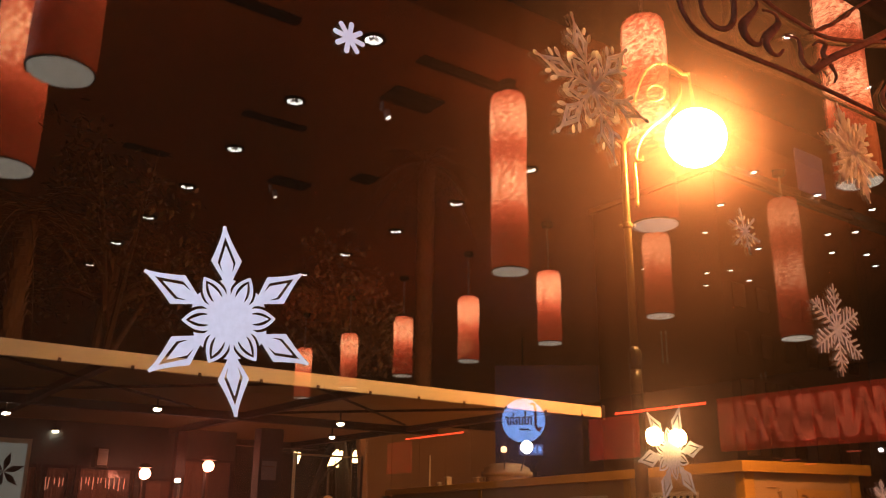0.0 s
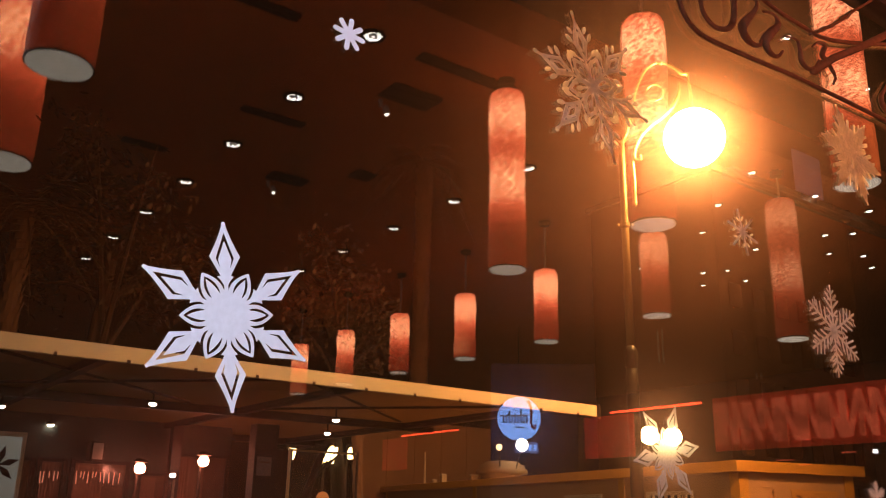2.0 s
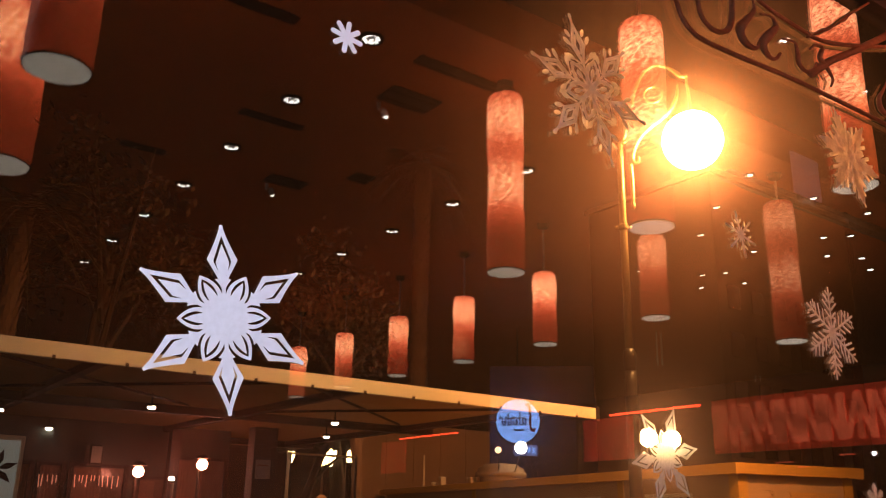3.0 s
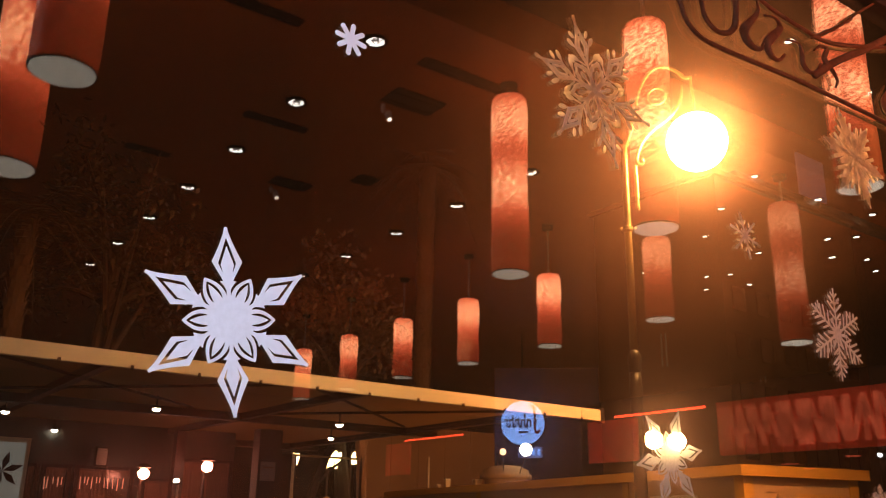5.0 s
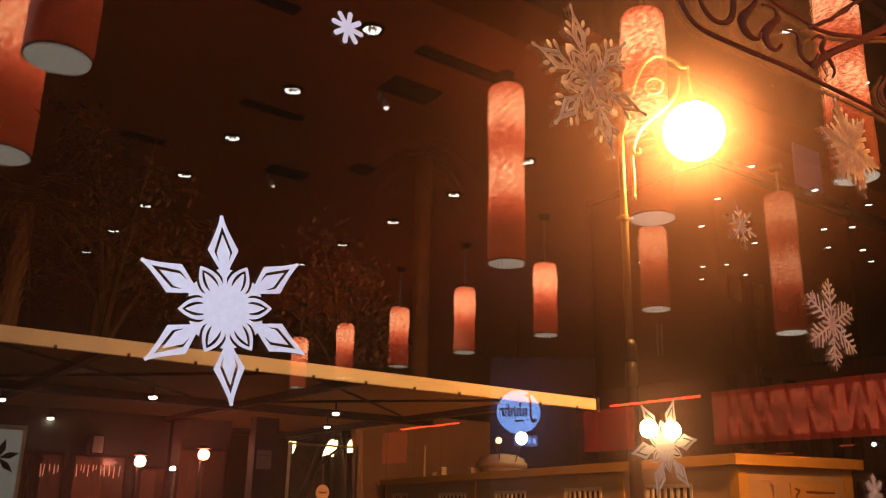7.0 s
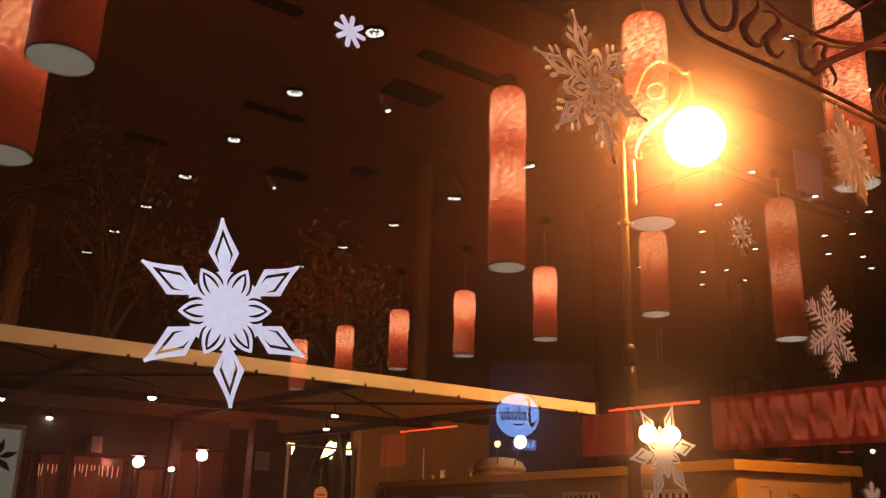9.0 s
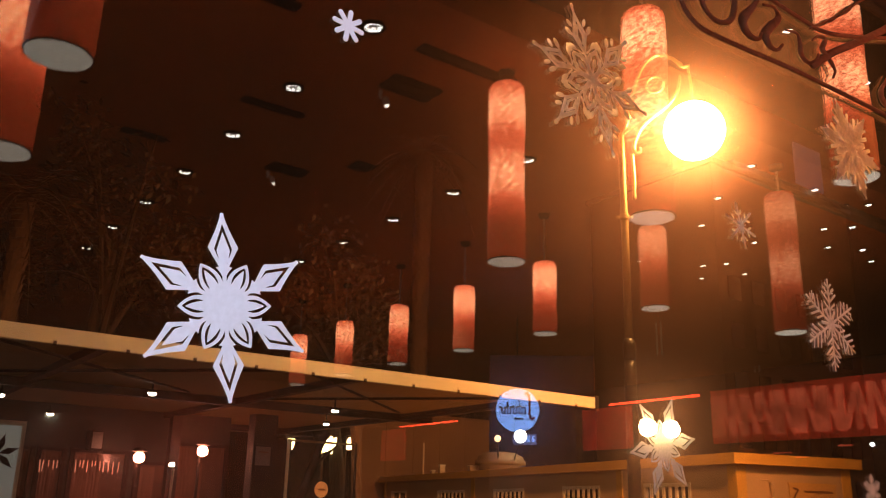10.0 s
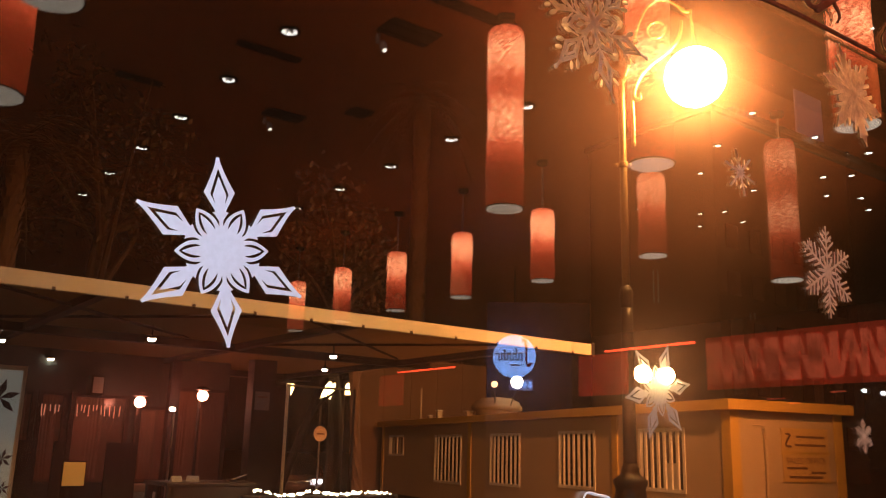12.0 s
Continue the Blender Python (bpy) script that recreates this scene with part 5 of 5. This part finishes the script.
part("mast", tube([(0, 0.1, 0), (0, 0.1, 3.8)], 0.05, 8), M_POSTDARK, fs)
part("lamp_head", ball(0.25, (0, 0, 3.78), 24, 14), M_STREET, fs, "glaring warm lamp")
copy_thing(fs, pose(19.85, 16.2, 0.02))


# palms
def palm(x, y, height, girth, seed):
    rng = random.Random(seed)
    p = thing("palm_tree", pose(x, y, 0), "tall date palm with rough trunk, dimly lit", "palm tree", "palms by the street")
    prof = [(girth * 0.86 - 0.03 * k / 30, height * k / 30) for k in range(31)]
    bm = lathe(prof, 12)
    rows = int(height / 0.21)
    for r in range(rows):
        z = 0.1 + height * r / rows
        for k in range(9):
            a = (k + 0.5 * (r % 2)) * 2 * math.pi / 9 + rng.uniform(-0.1, 0.1)
            c, q, up, wd = math.cos(a), math.sin(a), rng.uniform(0.10, 0.2), girth * 0.30
            base, tip = girth * 0.84, girth * rng.uniform(1.02, 1.2)
            vs = [bm.verts.new((c * d - q * w, q * d + c * w, z + h)) for d, w, h in ((base, -wd, -0.06), (base, wd, -0.06), (tip, wd * 0.6, up), (tip, -wd * 0.6, up), (base, 0, up * 0.9))]
            bm.faces.new(vs[:4]); bm.faces.new((vs[2], vs[4], vs[3]))
    part("trunk", bm, M_TRUNK, p, "rough trunk of old leaf stubs")
    bm = bmesh.new()
    for k in range(34):
        az = k * 2.4 + rng.uniform(-0.2, 0.2)
        up = rng.uniform(-0.7, 1.1)
        L = rng.uniform(2.0, 2.9)
        d = Vector((math.cos(az), math.sin(az), 0))
        spine = [Vector((0, 0, height)) + d * L * t * (math.cos(up * 0.7)) + Vector((0, 0, L * (math.sin(up) * t - 0.75 * t * t))) for t in np.linspace(0, 1, 14)]
        tube(spine, 0.02, 4, bm, taper=lambda t: 1.3 - t)
        side = d.cross(Vector((0, 0, 1)))
        for i in range(2, 14):
            for s in (-1, 1):
                root = spine[i]
                ln = 0.42 * math.sin(math.pi * min(1, 0.25 + i / 17))
                tipp = root + side * s * ln + d * 0.25 * ln + Vector((0, 0, -0.25 * ln + rng.uniform(-0.06, 0.06)))
                off = d * 0.03
                bm.faces.new([bm.verts.new(root - off), bm.verts.new((root + tipp) / 2 - off * 0.9 + Vector((0, 0, 0.03))), bm.verts.new(tipp), bm.verts.new((root + tipp) / 2 + off * 0.9)])
    part("crown", bm, M_FROND, p, "arching dark green fronds")
    return p


palm(20.4, 29.6, 16.6, 0.36, 3)
palm(3.05, 19.2, 7.6, 0.22, 5)



def leafy_tree(x, y, height, spread, seed):
    """A tapered trunk, forking limbs and a ragged crown of single leaves."""
    rng = random.Random(seed)
    t = thing("street_tree", pose(x, y, 0), "dark leafy street tree, dimly lit from below", "tree", "trees behind the terrace")
    part("trunk", tube(smooth_line([(0, 0, 0), (0.1, 0, height * 0.25), (-0.1, 0.1, height * 0.5), (0.05, 0, height * 0.72)], 6), 0.2, 10, taper=lambda k: 1.2 - 0.7 * k), M_BARK, t)
    leaves = bmesh.new()
    for k in range(9):
        a, up = k * 2.4 + rng.uniform(-0.3, 0.3), rng.uniform(0.45, 0.72)
        end = Vector((math.cos(a) * spread * rng.uniform(0.4, 0.9), math.sin(a) * spread * rng.uniform(0.4, 0.9), height * rng.uniform(0.66, 1.0)))
        root = Vector((0, 0, height * up))
        part("limb", tube(smooth_line([root, (root + end) / 2 + Vector((0, 0, 0.2)), end], 5), 0.07, 6, taper=lambda q: 1.1 - 0.8 * q), M_BARK, t)
        for c in range(7):
            mid = root.lerp(end, rng.uniform(0.45, 1.1)) + Vector([rng.gauss(0, 0.35) for q in range(3)])
            for n in range(26):
                p = mid + Vector([rng.gauss(0, 0.28) for q in range(3)])
                d = Vector([rng.gauss(0, 1) for q in range(3)]).normalized()
                w = d.cross(Vector((0.3, 0.2, 1))).normalized() * 0.05
                ln = rng.uniform(0.14, 0.26)
                leaves.faces.new([leaves.verts.new(v) for v in (p, p + d * ln * 0.5 + w, p + d * ln, p + d * ln * 0.5 - w)])
    part("crown", leaves, M_LEAF, t, "ragged crown of small dull leaves")
    return t


leafy_tree(10.9, 19.3, 8.4, 2.0, 11)
leafy_tree(5.0, 19.6, 9.6, 2.4, 12)

# bark-covered trunk and dark post at the end of the terrace
pt = thing("pale_tree", pose(10.75, 18.0, 0), "rough pale-barked tree trunk at the terrace end", "tree")
bm = bmesh.new()
rng = random.Random(8)
tube(smooth_line([(0.25, 0, 0), (0.12, 0, 1.0), (0.0, 0, 2.4), (-0.05, 0, 3.6)], 6), 0.12, 12, bm)
for v in bm.verts:
    v.co += Vector((rng.uniform(-0.03, 0.03), rng.uniform(-0.03, 0.03), 0))
part("trunk", bm, M_TRUNK, pt)
part("limb", tube(smooth_line([(-0.02, 0, 3.0), (0.2, 0.1, 3.4), (0.5, 0.1, 3.9)], 5), 0.05, 8, taper=lambda q: 1.1 - 0.6 * q), M_TRUNK, pt)
hoard = thing("hoarding", pose(18.6, 27.0, 0), "dark brown hoarding behind the site cabin", "hoarding")
for k in range(5):
    part("panel", box((-2.5 + 1.2 * k, -0.03, 0.0), (-1.31 + 1.2 * k, 0.03, 4.9), 0.01), M_HOARD, hoard)
for k in range(6):
    part("post", box((-2.55 + 1.2 * k, 0.03, 0.0), (-2.45 + 1.2 * k, 0.13, 5.0)), M_BEAM, hoard)

# far town
tower = thing("far_building", pose(58, 36, 0), "dark far building with a dim blue panel", "building")
part("wall", box((-8, 0, 0), (10, 12, 26)), M_TOWER, tower)
part("roof", box((-8.3, -0.3, 26), (10.3, 12.3, 26.4)), M_TOWER, tower)
part("billboard", box((2.2, -0.6, 26.8), (6.0, -0.4, 30.4), 0.1), M_FARBLUE, tower, "dim blue panel")
for k in range(2):
    part("billboard_leg", box((2.8 + 2.4 * k, -0.45, 26.4), (3.0 + 2.4 * k, -0.25, 26.8)), M_BEAM, tower)
for r in range(5):
    for c in range(6):
        part("window", box((-7 + 2.8 * c, -0.08, 2.5 + 3.4 * r), (-5.6 + 2.8 * c, -0.005, 4.2 + 3.4 * r)), M_DARKGLASS, tower)


# leaning bare trunk in front of the garlands
bt = thing("bare_tree", pose(7.54, 14.3, 0), "dark leaning bare tree trunk beside the terrace", "tree")
part("trunk", tube(smooth_line([(-0.7, 0, 0), (-0.45, 0, 0.8), (-0.1, 0, 1.7), (0.2, 0, 2.5), (0.35, 0, 2.8)], 6), 0.075, 10, taper=lambda t: 1.2 - 0.4 * t), M_BARK, bt)
part("limb", tube(smooth_line([(0.05, 0, 2.1), (0.3, 0.1, 2.3), (0.7, 0.2, 2.6)], 5), 0.035, 8, taper=lambda t: 1.1 - 0.6 * t), M_BARK, bt)

# bits on the cabin roof
cm = cab.matrix_basis
for y, w, h in ((13.6, 0.16, 0.34), (11.4, 0.2, 0.24), (14.3, 0.1, 0.2)):
    bx = thing("roof_box", cm @ pose(0.4, y, 2.44), "small pale box on the cabin roof", "box", "boxes on the cabin roof")
    part("body", box((-w / 2, -w / 2, 0), (w / 2, w / 2, h), 0.012), M_DOME, bx)
    part("lid", box((-w / 2 - 0.015, -w / 2 - 0.015, h), (w / 2 + 0.015, w / 2 + 0.015, h + 0.03), 0.006), M_PAPER, bx)
ms = thing("roof_mast", cm @ pose(0.3, 14.9, 2.44), "thin pale mast on the cabin roof", "mast")
part("pole", tube([(0, 0, 0), (0, 0, 1.1)], 0.03, 8), M_DOME, ms)
part("foot", lathe([(0.10, 0.0), (0.10, 0.03), (0.04, 0.06)], 12), M_DOME, ms)

# outside wall above the window, with the added housing of the fill lamp
solid("wall_facade", box((X0 - 0.2, PANE_Y - 0.1, CEIL + 0.36), (X1 + 0.2, PANE_Y + 0.1, 9.0)), M_FACADE, "dark outside wall above the shop window", "wall", "structure")
ff = thing("facade_flood", pose(8.6, 1.72, 7.25), "added unseen metal fill lamp on a wall bracket", "flood lamp")
part("bracket", box((-0.03, 0.0, -0.03), (0.03, 0.45, 0.03), 0.005), M_BEAM, ff)
part("housing", box((-0.2, 0.35, 0.04), (0.2, 0.6, 0.24), 0.02), M_BEAM, ff)
part("lens", box((-0.17, 0.6, 0.06), (0.17, 0.606, 0.22)), M_WARMBULB, ff, "lit warm lens")

# slim gilt frame edge beside the terrace column, and a pale card on the column
gf = thing("gilt_frame", pose(6.26, 12.55, 0), "thin gilt frame of the terrace opening", "frame")
part("stile", box((-0.02, -0.02, 0.0), (0.02, 0.02, 2.5), 0.006), M_FASCIA, gf)
part("head", box((0.02, -0.02, 2.46), (1.2, 0.02, 2.49), 0.005), M_POST, gf)
part("stile", box((1.2, -0.02, 0.0), (1.23, 0.02, 2.5), 0.006), M_BEAM, gf)
cd = thing("wall_card", pose(5.85, 12.575, 2.22), "small pale card on the dark column", "notice")
part("sheet", box((-0.12, -0.012, -0.15), (0.12, 0.0, 0.13), 0.003), M_GREYCARD, cd)
part("line", box((-0.08, -0.016, 0.04), (0.08, -0.0122, 0.06)), M_INK, cd)

# pilot lamps and short red strips low on the counter front
for y, z in ((4.21, 2.16), (4.04, 2.13)):
    pl = thing("pilot_lamp", pose(8.02, mirror_y(y), z), "small bright white lamp on the counter front", "lamp", "pilot lamps on the counter front")
    part("cup", lathe([(0.03, 0.0), (0.03, 0.03), (0.018, 0.035)], 14), M_STEEL, pl, m=pose(0, 0, 0, 0, -90, 0))
    part("bulb", ball(0.02, (0, 0, 0.04), 12, 8), M_PILOT, pl, m=pose(0, 0, 0, 0, -90, 0))
for y0, y1, z in ((5.05, 5.24, 2.12), (4.88, 5.0, 2.07), (4.41, 4.55, 2.165)):
    st = thing("led_strip", pose(8.018, mirror_y((y0 + y1) / 2), z), "short dim red light strip on the counter front", "light strip", "red light strips")
    part("channel", box((-0.006, -(y1 - y0) / 2, -0.012), (0.0, (y1 - y0) / 2, 0.012)), M_BEAM, st)
    part("tube", tube([(-0.012, -(y1 - y0) / 2, 0), (-0.012, (y1 - y0) / 2, 0)], 0.008, 8), M_REDLETTER, st)

# pale outlined letter low on the pane
wl = thing("window_lettering", pose(0, PANE_Y - 0.008, 0), "pale outlined lettering low on the window glass", "window decal")
part("bar", tube(smooth_line([(1.622, 0, 1.29), (1.626, 0, 1.402), (1.675, 0, 1.406), (1.72, 0, 1.395), (1.75, 0, 1.35), (1.735, 0, 1.30)], 6), 0.006, 8, flat=0.4), M_LETTER, wl)

# slim pale rods hanging on wires from the ceiling
for x, z1, z0 in ((8.916, 3.19, 2.86), (9.007, 3.21, 2.89), (7.205, 3.46, 3.11), (7.279, 3.48, 3.12)):
    rod = thing("hanging_rod", pose(x, mirror_y(6.0), CEIL), "slim pale rod hanging on a thin dark wire", "hanging ornament", "hanging rods")
    part("wire", tube([(0, 0, 0), (0, 0, z1 - CEIL)], 0.002, 6), M_BEAM, rod)
    part("rod", tube([(0, 0, z1 - CEIL), (0, 0, z0 - CEIL)], 0.006, 8), M_WHITE, rod)
